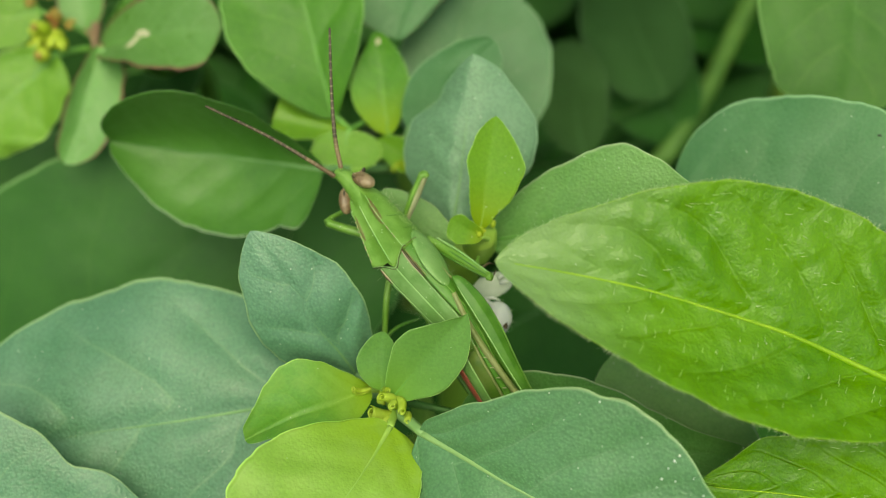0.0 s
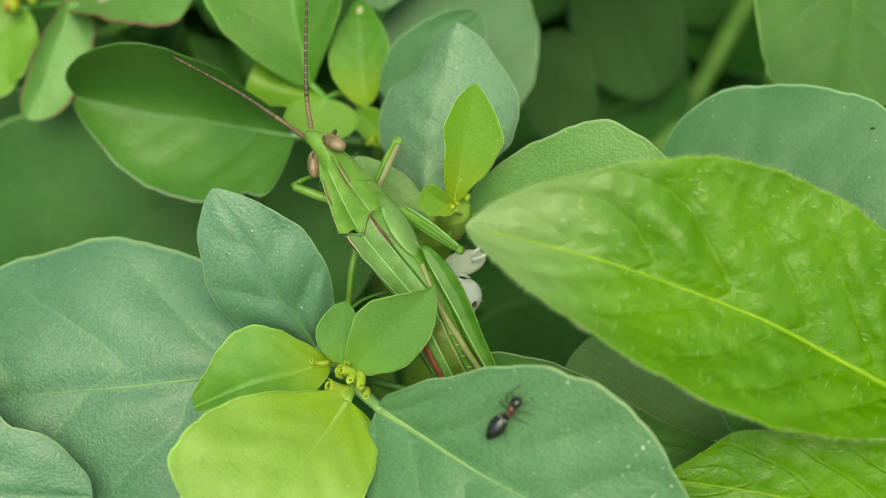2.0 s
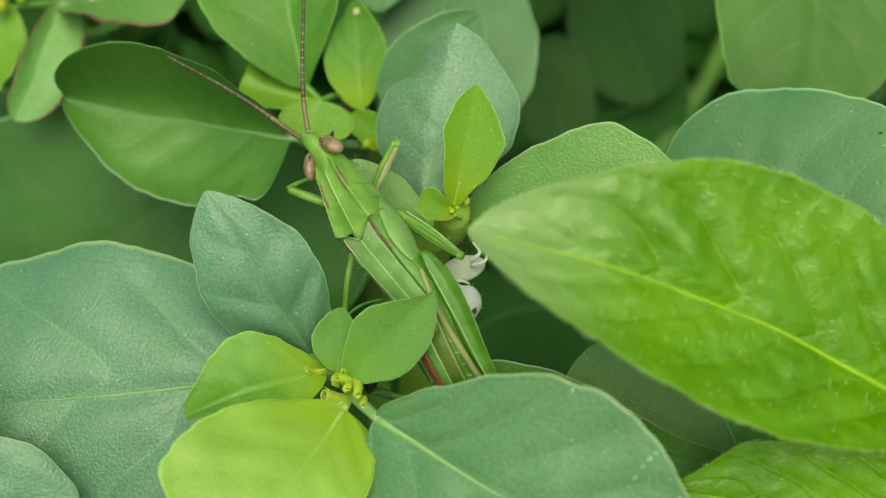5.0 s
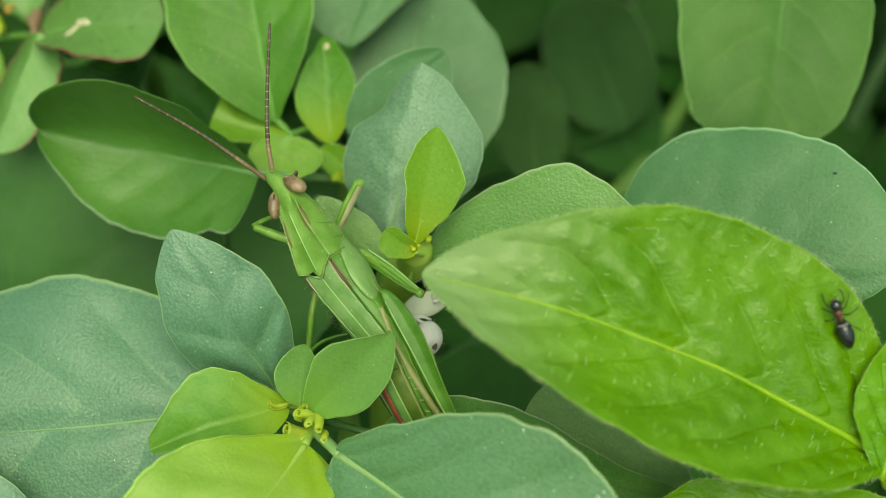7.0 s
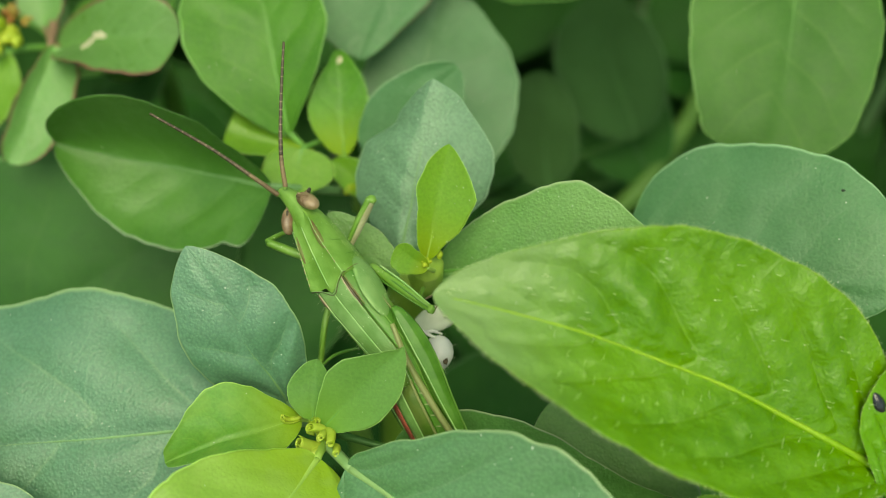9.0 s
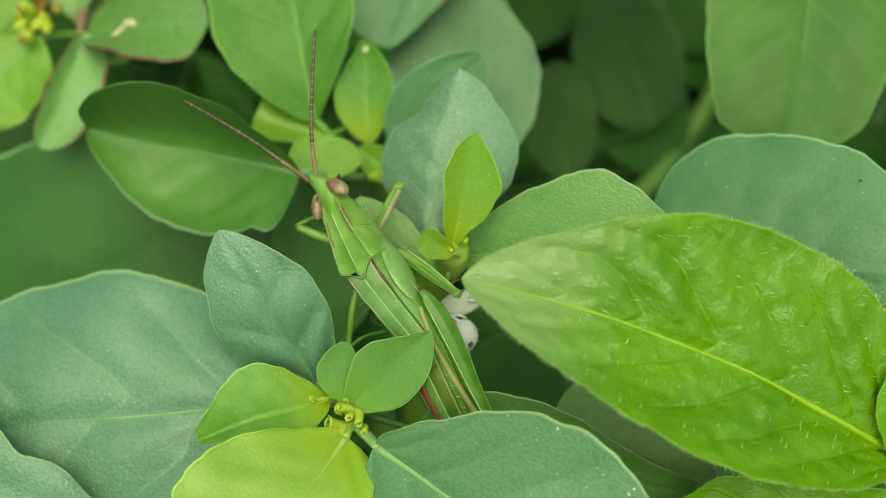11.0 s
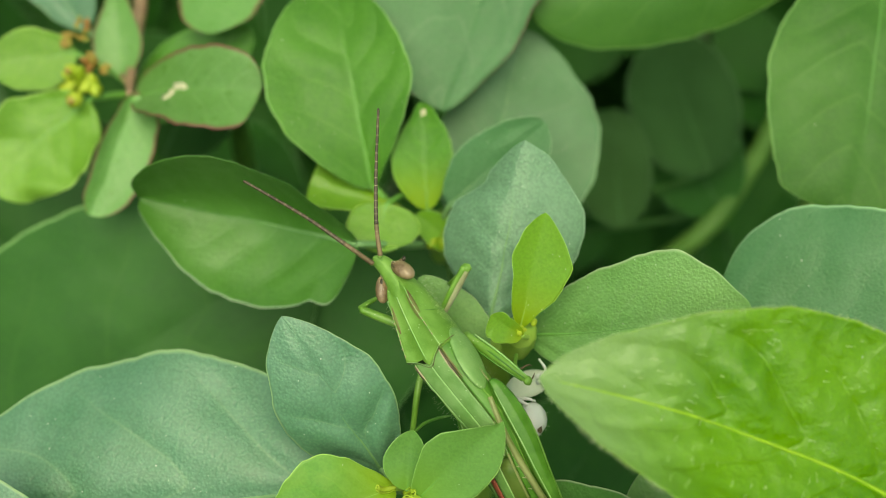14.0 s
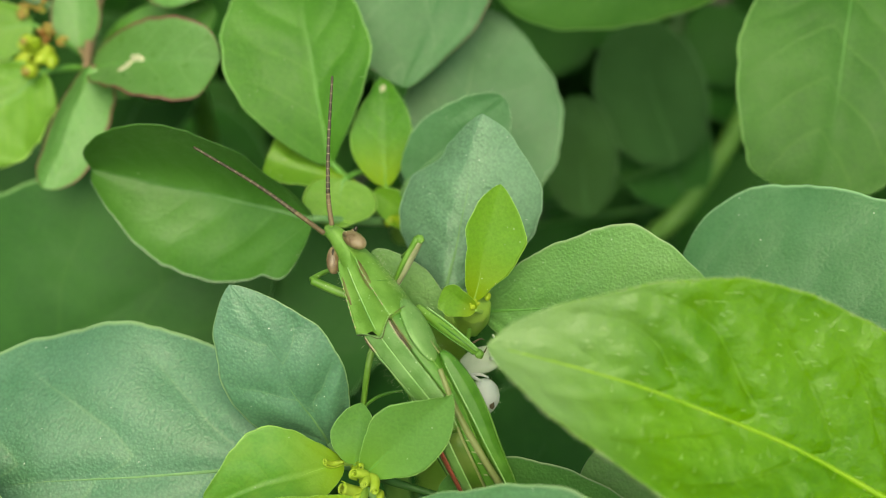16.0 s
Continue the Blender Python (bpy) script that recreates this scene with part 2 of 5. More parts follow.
# The deep shrub's shade is put into this darker leaf colour.
DARK = leaf_material("painted_shade_leaf", (0.017, 0.084, 0.008), (0.031, 0.125, 0.014), (0.07, 0.18, 0.045), 0.6, 0.10, net=0.2, gloss=0.22)
RIB = skin_material("pale_vein", (0.13, 0.33, 0.05), (0.18, 0.40, 0.08), 0.45)
RIB_OLD = skin_material("green_vein", (0.14, 0.29, 0.10), (0.20, 0.37, 0.14), 0.45)
RIB_PALE = skin_material("pale_yellow_vein", (0.19, 0.35, 0.12), (0.27, 0.43, 0.16), 0.45)
RIB_DIM = skin_material("dull_vein", (0.080, 0.225, 0.030), (0.105, 0.270, 0.045), 0.5)
# Veins darkened to go with the shade-coloured leaves.
RIB_DARK = skin_material("dark_vein", (0.04, 0.13, 0.02), (0.055, 0.165, 0.03), 0.55)
RIB_LIME = skin_material("lime_vein", (0.33, 0.54, 0.09), (0.41, 0.62, 0.13), 0.42, see_through=0.15)
RIB_YELLOW = skin_material("yellow_vein", (0.26, 0.48, 0.02), (0.35, 0.56, 0.03), 0.42, see_through=0.15)
STEM = skin_material("green_stem", (0.16, 0.32, 0.05), (0.26, 0.42, 0.08), 0.45, scale=500)
STEM_DIM = skin_material("dull_stem", (0.10, 0.24, 0.035), (0.14, 0.30, 0.05), 0.5, scale=500)
STEM_BRIGHT = skin_material("bright_stem", (0.30, 0.50, 0.06), (0.38, 0.57, 0.10), 0.4, scale=500, see_through=0.2)
STEM_RED = skin_material("reddish_stem", (0.26, 0.16, 0.10), (0.36, 0.26, 0.14), 0.5, scale=500)
HAIR = skin_material("white_hair", (0.60, 0.74, 0.36), (0.78, 0.88, 0.56), 0.4, see_through=0.4)
BUD = skin_material("yellow_bud", (0.36, 0.50, 0.03), (0.52, 0.62, 0.06), 0.45, scale=1500, see_through=0.2)
BUD_RED = skin_material("orange_bud", (0.34, 0.15, 0.035), (0.33, 0.36, 0.06), 0.5, scale=1500)
TIP = skin_material("growing_tip_skin", (0.38, 0.52, 0.03), (0.50, 0.64, 0.09), 0.45, scale=1500, see_through=0.2)
FLECK = skin_material("white_fleck", (0.60, 0.66, 0.60), (0.80, 0.84, 0.78), 0.5)
SCAR = skin_material("dry_scar", (0.42, 0.40, 0.22), (0.60, 0.58, 0.38), 0.7)
SPOT = skin_material("dark_spot", (0.02, 0.04, 0.015), (0.04, 0.07, 0.03), 0.6)
SOIL = skin_material("soil", (0.035, 0.028, 0.018), (0.075, 0.060, 0.040), 0.9, scale=60, bump_depth=0.01)


# ---- building helpers ----
def part(name, bm, material, parent=None, label="", smooth=True):
    mesh = bpy.data.meshes.new(name)
    bm.normal_update()
    bm.to_mesh(mesh)
    bm.free()
    mesh.materials.append(material)
    mesh.polygons.foreach_set("use_smooth", [smooth] * len(mesh.polygons))
    ob = new(name, mesh)
    ob.parent = parent
    return tagged(ob, label)


def tube(bm, points, radii, sides=8, m=None):
    """A round tube through points, with a radius at each, its ends closed."""
    points = [Vector(p) for p in points]
    rings = []
    last = None
    for i, p in enumerate(points):
        d = (points[min(i + 1, len(points) - 1)] - points[max(i - 1, 0)]).normalized()
        if last is None:
            last = d.orthogonal().normalized()
        last = (last - d * last.dot(d)).normalized()
        b = d.cross(last)
        r = radii[i] if isinstance(radii, (list, tuple)) else radii
        ring = []
        for k in range(sides):
            a = 2 * math.pi * k / sides
            co = p + (last * math.cos(a) + b * math.sin(a)) * r
            ring.append(bm.verts.new(m @ co if m else co))
        rings.append(ring)
    for a, b in zip(rings, rings[1:]):
        for k in range(sides):
            bm.faces.new((a[k], a[(k + 1) % sides], b[(k + 1) % sides], b[k]))
    bm.faces.new(rings[0][::-1])
    bm.faces.new(rings[-1])
    return bm


def smooth_line(points, n):
    """Points along a smooth curve through the given ones."""
    p = [Vector(x) for x in points]
    p = [2 * p[0] - p[1], *p, 2 * p[-1] - p[-2]]
    out = []
    spans = len(p) - 3
    for i in range(n + 1):
        f = i / n * spans
        k = min(int(f), spans - 1)
        u = f - k
        a, b, c, d = p[k : k + 4]
        out.append(0.5 * (2 * b + (c - a) * u + (2 * a - 5 * b + 4 * c - d) * u * u + (3 * b - a - 3 * c + d) * u**3))
    return out


def blob(bm, centre, radii, turn=None, rough=0.0, seed=0, u=14, v=9):
    """An egg-shaped lump."""
    m = Matrix.Translation(centre) @ (turn.to_4x4() if turn else Matrix()) @ Matrix.Diagonal((*radii, 1))
    made = bmesh.ops.create_uvsphere(bm, u_segments=u, v_segments=v, radius=1.0)["verts"]
    for w in made:
        if rough:
            w.co *= 1 + rough * noise.noise(w.co * 2.2 + Vector((seed * 3.1, seed, 0)))
        w.co = m @ w.co
    return made


# ---- the ground under the foliage ----
bm = bmesh.new()
ring_last = None
for k, r in enumerate((0.0, 0.15, 0.3, 0.5, 0.8, 1.4, 3, 8, 25, 90, 400, 2000)):
    ring = []
    for j in range(1 if k == 0 else 40):
        a = 2 * math.pi * j / 40
        z = 0.012 * noise.noise(Vector((math.cos(a) * r * 6, math.sin(a) * r * 6, 0))) if r < 9 else 0.0
        ring.append(bm.verts.new((math.cos(a) * r, math.sin(a) * r + 0.1, z)))
    if ring_last:
        for j in range(40):
            if len(ring_last) == 1:
                bm.faces.new((ring_last[0], ring[j], ring[(j + 1) % 40]))
            else:
                bm.faces.new((ring_last[j], ring[j], ring[(j + 1) % 40], ring_last[(j + 1) % 40]))
    ring_last = ring
tagged(part("ground", bm, SOIL), "dark bare soil under the shrub", "ground", kind="structure")


# ---- plants and leaves ----
def plant(name, root, nodes, label, material, thick=0.0016):
    """A herb with its root on the ground and a stem through the given nodes (slope centimetres)."""
    top = [at(*n) for n in nodes]
    foot = Vector((top[0].x + root[0] * 0.01, top[0].y + root[1] * 0.01, 0.0))
    thing = tagged(new(name), label, "plant")
    thing.location = foot
    line = [Vector((0, 0, -0.01)), Vector((0.004, 0.0, 0.12)), Vector((top[0] - foot) * 0.72), *[p - foot for p in top]]
    line = smooth_line(line, 40)
    bm = bmesh.new()
    tube(bm, line, [thick * (1.9 - 1.1 * i / 40) * min(1.0, (40.4 - i) / 4) ** 0.5 for i in range(41)], 10)
    part("stem", bm, material, thing)
    thing["tip"] = list(top[-1])
    return thing


count = [0]
STATIONS = (0.04, 0.16, 0.30, 0.45, 0.60, 0.74, 0.87, 0.96)


def leaf(owner, material, base, tip, wl, wr, zl, zr, bend=0.0, arch=0.0, a=0.5, b=0.5, wave=0.0, quilt=0.0, hairs=0, seed=None,
         left=None, right=None, rib=None, node=None, label="", fold=1.5, notch=0.0, stout=1.0, curl=0.0):
    """One leaf in slope centimetres: from base to tip, half widths to its two sides, and how far each margin rises."""
    count[0] += 1
    seed = count[0] if seed is None else seed
    B, T = Vector(base), Vector(tip)
    d = T - B
    length = d.length
    side = d.cross(Vector((0, 0, 1))).normalized()
    up = side.cross(d).normalized()
    C = (B + T) / 2 + side * bend * 2 + up * arch * 2
    nu = 110 if material in LIMES or length > 5 else 80 if length > 3 else 52 if length > 1.5 else 26
    nv = 26 if material in LIMES or length > 5 else 18 if length > 3 else 10 if length > 1.5 else 7
    peak = (a / (a + b)) ** a * (b / (a + b)) ** b
    thick = 0.018 if length > 2 else 0.014
    veins = 6 if material in LIMES else 4 if length > 4 else 3 if material in (OLD, BROAD) and length < 2.5 else 5

    def fullness(row, s):
        """How much fuller than the plain outline the leaf is at s, from eight values along it."""
        if row is None:
            return 1.0
        if s <= STATIONS[0]:
            return row[0]
        for i in range(7):
            if s <= STATIONS[i + 1]:
                f = (s - STATIONS[i]) / (STATIONS[i + 1] - STATIONS[i])
                f = f * f * (3 - 2 * f) * 0.5 + f * 0.5
                return row[i] * (1 - f) + row[i + 1] * f
        return row[7]

    def spine(s):
        return B * (1 - s) ** 2 + C * 2 * s * (1 - s) + T * s * s

    def vein_at(s, v):
        """Whole numbers of this lie on the side veins, which fan off the midrib by turns."""
        v0 = abs(v)
        by_turns = 0.4 * min(1.0, v0 / 0.12) if v > 0 else 0.0
        return (s - (0.36 if material in LIMES else 0.30) * v0**1.25) * veins + by_turns + 0.20 * noise.noise(Vector((s * 3.7, v * 2.4, seed * 1.9))) * min(1, 3 * v0)

    def point(s, v):
        v0 = abs(v)
        p = max(s, 0.0) ** a * max(1 - s, 0.0) ** b / peak
        w = (wr if v > 0 else wl) * p
        if v0:
            w *= fullness(right if v > 0 else left, s)
        w *= 1 + wave * 1.4 * noise.noise(Vector((s * 5.5, (2 if v > 0 else -2) + seed * 1.7, 0.3))) * min(1, 6 * s * (1 - s))
        edge_noise = 0.024 * noise.noise(Vector((s * length * 2.9, (3 if v > 0 else -3) + seed, 1.3))) + 0.012 * noise.noise(Vector((s * length * 8.0, (3 if v > 0 else -3) + seed, 6.3)))
        w += edge_noise * min(1, 8 * s * (1 - s)) * min(1.0, wl + wr)
        w *= 1 + 0.010 * noise.noise(Vector((s * 26, (2 if v > 0 else -2) + seed * 1.7, 4.3)))
        rise = (zr * (1 + curl * (2 * s - 1)) if v > 0 else zl) * v0**fold * p
        rise += wave * 3.0 * noise.noise(Vector((s * 4.2, v * 1.1 + seed, 7.7))) * v0 * v0 * p * max(wl, wr)
        rise += 0.035 * max(wl, wr) * noise.noise(Vector((s * 3.1, v * 1.9, seed * 2.3))) * p
        rise += 0.011 * min(1.2, max(wl, wr)) * noise.noise(Vector((s * length * 2.6, v * 2.6 * max(wl, wr), seed * 3.3))) * p
        if material in LIMES:
            rise += 0.036 * noise.noise(Vector((s * length * 1.9, v * 1.9 * max(wl, wr), 9.1))) * p * (1 - 0.85 * s**5)
            rise += 0.030 * noise.noise(Vector((s * length * 4.2, v * 4.2 * max(wl, wr), 3.1))) * p * (1 - 0.85 * s**5)
        if quilt:
            q = vein_at(s, v)
            f = q - math.floor(q)
            step = f / 0.75 if f < 0.75 else (1 - f) / 0.25
            hump = abs(math.sin(math.pi * q)) ** 0.85 - 0.4
            k = math.floor(q)
            rise += quilt * (0.65 + 1.3 * noise.noise(Vector((k * 7.31 + 0.5, seed * 2.7, 3.0 if v > 0 else 8.0)))) * (hump if material in LIMES else 0.75 * hump + 0.25 * (step - 0.5)) * min(1, 4 * v0) * (1 - v0**3) * (1 - s**3) * p
        rise -= (0.045 if material in (OLD, BROAD, WAXY) else 0.02) * math.exp(-((v0 / (0.085 if material in (OLD, BROAD, WAXY) else 0.07)) ** 2)) * min(1.0, wl + wr) * p
        sway = 0.035 * noise.noise(Vector((s * 4.1, seed * 1.3, 5.5))) * min(1, 5 * s * (1 - s)) * (1 - v0) * min(1.0, wl + wr)
        return spine(s) + side * (w * v + sway) + up * rise + d * (notch * s**4 * math.sin(math.pi * v0))

    origin = at(*base)
    root = owner.location
    bm = bmesh.new()
    uvl = bm.loops.layers.uv.new("UVMap")
    uvv = bm.loops.layers.uv.new("Veins")
    uvl = bm.loops.layers.uv["UVMap"]
    grid, under, pos = [], [], {}
    for i in range(nu + 1):
        s = (1 - math.cos(math.pi * i / nu)) / 2 * 0.6 + i / nu * 0.4
        row, low = [], []
        for j in range(-nv, nv + 1):
            v = j / nv
            v = math.copysign(1 - (1 - abs(v)) ** 1.2, v)
            p = point(s, v)
            for off, into in ((0.0, row), (-thick * (1 - 0.8 * abs(v) ** 4), low)):
                w = bm.verts.new(at(*(p + up * off)) - origin)
                pos[w] = (s, v * 0.5 + 0.5, vein_at(s, v))
                into.append(w)
        grid.append(row)
        under.append(low)
    n = 2 * nv
    for i in range(nu):
        for j in range(n):
            bm.faces.new((grid[i][j], grid[i][j + 1], grid[i + 1][j + 1], grid[i + 1][j]))
            bm.faces.new((under[i][j + 1], under[i][j], under[i + 1][j], under[i + 1][j + 1]))
        for j in (0, n):
            bm.faces.new((grid[i][j], grid[i + 1][j], under[i + 1][j], under[i][j]))
    for i in (0, nu):
        for j in range(n):
            bm.faces.new((grid[i][j], under[i][j], under[i][j + 1], grid[i][j + 1]))
    bmesh.ops.recalc_face_normals(bm, faces=bm.faces)
    for f in bm.faces:
        for loop in f.loops:
            a_, b_, c_ = pos[loop.vert]
            loop[uvl].uv = (a_, b_)
            loop[uvv].uv = (c_, b_)
    kinds = {HAIRY: "lime-green leaf with fine white hairs", LIME_SHEEN: "large lime-green leaf with fine white hairs, sheen painted pale on its tip", REDRIM: "green leaf with a thin reddish edge", WAXYRED: "broad grey-green leaf with a brownish edge", YOUNG: "small young yellow-green leaf",
             LEMON: "soft pale lemon-green leaf", FOLDED: "pale yellow-green leaf folded along its midrib", WAXY: "waxy grey-green leaf", OLD: "broad waxy blue-green leaf", BROAD: "broad waxy green leaf with white flecks", SHADE: "green leaf dimmed in colour to stand for shade", DARK: "leaf coloured dark green to stand for shade"}
    ob = part("leaf", bm, material, owner, label or kinds.get(material, ""))
    ob.location = origin - root

    rib = rib or {OLD: RIB_OLD, BROAD: RIB_PALE, WAXY: RIB_OLD, WAXYRED: RIB_OLD, BACK: RIB_OLD, LEMON: RIB_LIME, FOLDED: RIB_LIME, DARK: RIB_DARK, SHADE: RIB_DARK, DULL: RIB_OLD, DIM: RIB_DIM, EDGED: RIB_DARK, GREYED: RIB_DARK, HAIRY: RIB_YELLOW, LIME_SHEEN: RIB_YELLOW, YOUNG: RIB_LIME}.get(material, RIB)
    size = min(1.0, (wl + wr) / 2)
    bm = bmesh.new()
    thin = 0.00025 if material in LIMES else 0.00020 if material in (OLD, BROAD) else 0.00016
    pts = [at(*(point(0.01 + 0.95 * i / 30, 0.0) + up * (0.004 if material in LIMES else -0.011 if material in (OLD, BROAD) else -0.008))) - origin for i in range(31)]
    tube(bm, pts, [size * (thin * (1.1 - i / 30) + stout * 0.00026 * math.exp(-i / 5)) + 0.00003 for i in range(31)], 8)
    part("midrib", bm, rib, ob)

    goal = Vector(node) if node else None
    if goal is None:
        goal = SLOPE.inverted() @ Vector(owner["tip"]) * 100
    if (goal - B).length < 4.5:
        bm = bmesh.new()
        mid = (B + goal) / 2 + Vector((0, 0, -0.12)) - d.normalized() * 0.1
        pts = [at(*p) - origin for p in smooth_line([B + d * 0.02, mid, goal + Vector((0, 0, -0.3))], 10)]
        tube(bm, pts, [stout * (0.00052 + 0.00030 * i / 10) * min(1.0, 0.35 + size * 0.65) for i in range(11)], 8)
        part("petiole", bm, STEM_RED if material is REDRIM else rib, ob)
    if hairs:
        rnd = random.Random(seed)
        bm = bmesh.new()
        for k in range(hairs):
            fringe = k % 6 > 0
            s, v = rnd.uniform(0.02, 0.99), rnd.uniform(-0.96, 0.96)
            if not fringe and s > 0.78 and rnd.random() < 0.6:
                continue
            if fringe:
                v = math.copysign(rnd.uniform(0.985, 1.0), v)
            p = point(s, v)
            if fringe:
                lean = (d.normalized() * rnd.uniform(-0.6, 0.6) + side * math.copysign(0.7, v) + up * rnd.uniform(0.0, 0.5)).normalized()
                ln = rnd.uniform(0.025, 0.060)
            else:
                way = -d if v > 0 else d * 0.2 + side * length
                lean = (way.normalized() + side * rnd.uniform(-0.1, 0.45) + d.normalized() * rnd.uniform(-0.2, 0.2) + up * rnd.uniform(0.05, 0.25)).normalized()
                ln = rnd.uniform(0.05, 0.12) if v > 0 else rnd.uniform(0.04, 0.09)
            arc = lean.cross(up) * (ln * rnd.uniform(-0.05, 0.06)) + up * (0.006 + 0.05 * ln)
            line = smooth_line([p, p + lean * ln * 0.5 + arc, p + lean * ln + up * rnd.uniform(-0.012, 0.004)], 3 if fringe else 5)
            r = 0.000018 if fringe else 0.000030
            tube(bm, [at(*x) - origin for x in line], [r * (1.1 - 0.8 * i / (len(line) - 1)) for i in range(len(line))], 3)
        part("hair", bm, HAIR, ob, "fine white hairs", smooth=False)["kind"] = "stuff"
    return ob


front_plant = plant("shrub_shoot", (2, 6), [(-0.3, -2.3, -3.0), (-0.62, -1.85, -0.25)], "leafy green shoot with a yellow growing tip", STEM)
middle_plant = plant("shrub_shoot", (1, 7), [(0.2, -0.9, -2.5), (0.45, 0.05, -0.8), (0.46, 0.2, -0.35)], "upright green shoot with waxy grey-green leaves", STEM_BRIGHT, 0.0022)
rear_plant = plant("shrub_shoot", (0, 6), [(-0.55, 0.9, -4.5), (-0.55, 1.2, -2.9)], "leafy shoot with round green leaves", STEM)
hairy_plant = plant("hairy_plant", (5, 3), [(6.5, -2.2, -2.5), (5.95, -2.0, 0.7)], "plant with large hairy lime-green leaves", STEM, 0.002)
right_plant = plant("shrub_branch", (2, 6), [(6.5, 4.4, -7.0), (6.2, 5.2, -4.2)], "branch with broad green leaves", STEM, 0.002)
budding_plant = plant("budding_plant", (-2, 6), [(-4.5, 2.9, -9.0), (-4.7, 3.0, -5.5), (-5.15, 3.02, -4.0)], "herb with red-edged leaves and small orange buds", STEM_DIM)
dim_plant = plant("shrub_branch", (1, 8), [(0.0, 0.0, -12.0), (0.5, 1.5, -9.5)], "shaded branch deep in the shrub", STEM, 0.002)

leaf(front_plant, SHOOT, (-0.60, -1.76, 0.10), (0.275, -0.735, 0.72), 0.31, 0.40, 0.12, 0.10, a=.42, b=.8, left=(0.68, 0.87, 1.08, 1.33, 1.40, 1.25, 0.89, 0.50), right=(0.47, 0.62, 0.86, 1.02, 1.15, 1.28, 1.29, 1.30))
leaf(front_plant, SHOOT, (-0.73, -1.68, 0.05), (-0.71, -0.97, 0.22), 0.28, 0.17, 0.10, 0.10, a=.5, b=.6, left=(0.81, 0.86, 0.98, 1.04, 1.09, 1.08, 1.07, 1.07), right=(0.90, 0.90, 0.90, 0.90, 0.91, 1.10, 1.19, 1.19))
leaf(front_plant, OLD, (-1.05, -1.57, -0.45), (-2.26, 0.21, 0.30), 0.64, 0.61, -0.12, 0.00, a=.5, b=.75, arch=.22, wave=.02, quilt=.11, left=(0.58, 0.71, 0.97, 1.05, 1.09, 1.14, 1.22, 1.24), right=(0.78, 0.89, 0.99, 1.08, 1.14, 1.12, 1.02, 0.99))
leaf(front_plant, FOLDED, (-0.87, -1.69, -0.10), (-2.32, -2.24, 0.30), 0.23, 0.49, 0.24, 0.12, a=.5, b=.28, bend=0.05, arch=.22, quilt=.025, wave=.03, fold=0.8, left=(1.70, 1.75, 1.60, 1.00, 0.62, 0.45, 0.40, 0.40), right=(0.80, 1.00, 1.27, 1.34, 1.28, 1.02, 0.71, 0.57))
leaf(front_plant, LEMON, (-0.61, -2.07, 0.25), (-1.64, -3.59, 1.45), 0.74, 1.10, 0.05, 0.05, a=.40, b=.5, arch=.25, quilt=.055, wave=.03, left=(1.06, 0.95, 0.99, 1.00, 1.00, 1.00, 1.00, 1.00), right=(0.43, 0.54, 0.75, 0.92, 1.07, 1.26, 1.51, 1.52))
leaf(front_plant, OLD, (-1.01, -1.76, -0.50), (-6.56, -2.66, -0.90), 1.45, 1.70, 0.10, -0.60, a=.5, b=.55, arch=.12, wave=.035, quilt=.14, right=(0.91, 0.90, 1.00, 1.10, 1.06, 1.02, 1.02, 0.99))
leaf(front_plant, OLD, (-7.02, -3.42, -0.20), (-3.51, -3.38, -0.20), 1.26, 1.03, 0.00, 0.00, a=.5, b=.45, arch=.2, wave=.03, quilt=.1, seed=4, left=(1.25, 1.25, 1.25, 1.25, 1.01, 0.68, 0.70, 0.60))
broad_leaf = leaf(front_plant, BROAD, (-0.28, -2.12, 0.45), (3.03, -3.50, 1.72), 1.14, 1.25, 0.28, 0.10, a=.45, b=.5, bend=0.06, arch=.35, quilt=.10, left=(0.53, 0.75, 1.00, 1.17, 1.24, 1.22, 1.10, 1.10), stout=1.15)
leaf(front_plant, EDGED, (0.20, -2.00, -0.25), (3.90, -2.55, 0.00), 0.68, 0.61, 0.10, 0.00, a=.5, b=.6, arch=.1, left=(1.20, 1.18, 1.07, 0.91, 0.66, 0.48, 0.46, 0.46), label="dark green leaf with a pale edge")
leaf(front_plant, LIGHT, (3.80, -3.23, -0.50), (2.12, -1.30, -0.60), 0.99, 0.78, 0.00, 0.00, a=.5, b=.5)
hairy_leaf = leaf(hairy_plant, LIME_SHEEN, (5.54, -1.74, 0.95), (0.540, -0.122, 1.85), 0.86, 1.46, 0.75, 0.05, a=.42, b=.66, bend=0.21, arch=.05, quilt=.19, hairs=900, left=(0.62, 0.90, 1.07, 1.16, 1.13, 1.10, 1.05, 0.98), right=(0.97, 1.06, 1.04, 1.04, 1.04, 0.99, 0.92, 0.93))
leaf(hairy_plant, HAIRY, (5.52, -1.98, 1.10), (5.99, -0.13, 1.20), 0.51, 0.59, 0.10, 0.10, a=.45, b=.6, quilt=.05, hairs=150, left=(0.62, 0.82, 1.08, 1.15, 1.09, 1.08, 1.08, 1.08))
leaf(hairy_plant, HAIRY, (7.10, -3.19, 0.50), (2.87, -2.65, 0.90), 0.93, 0.86, -0.20, 0.15, a=.45, b=.6, arch=.1, quilt=.06, hairs=250, right=(0.96, 0.96, 0.96, 0.96, 0.99, 1.08, 1.20, 0.90))
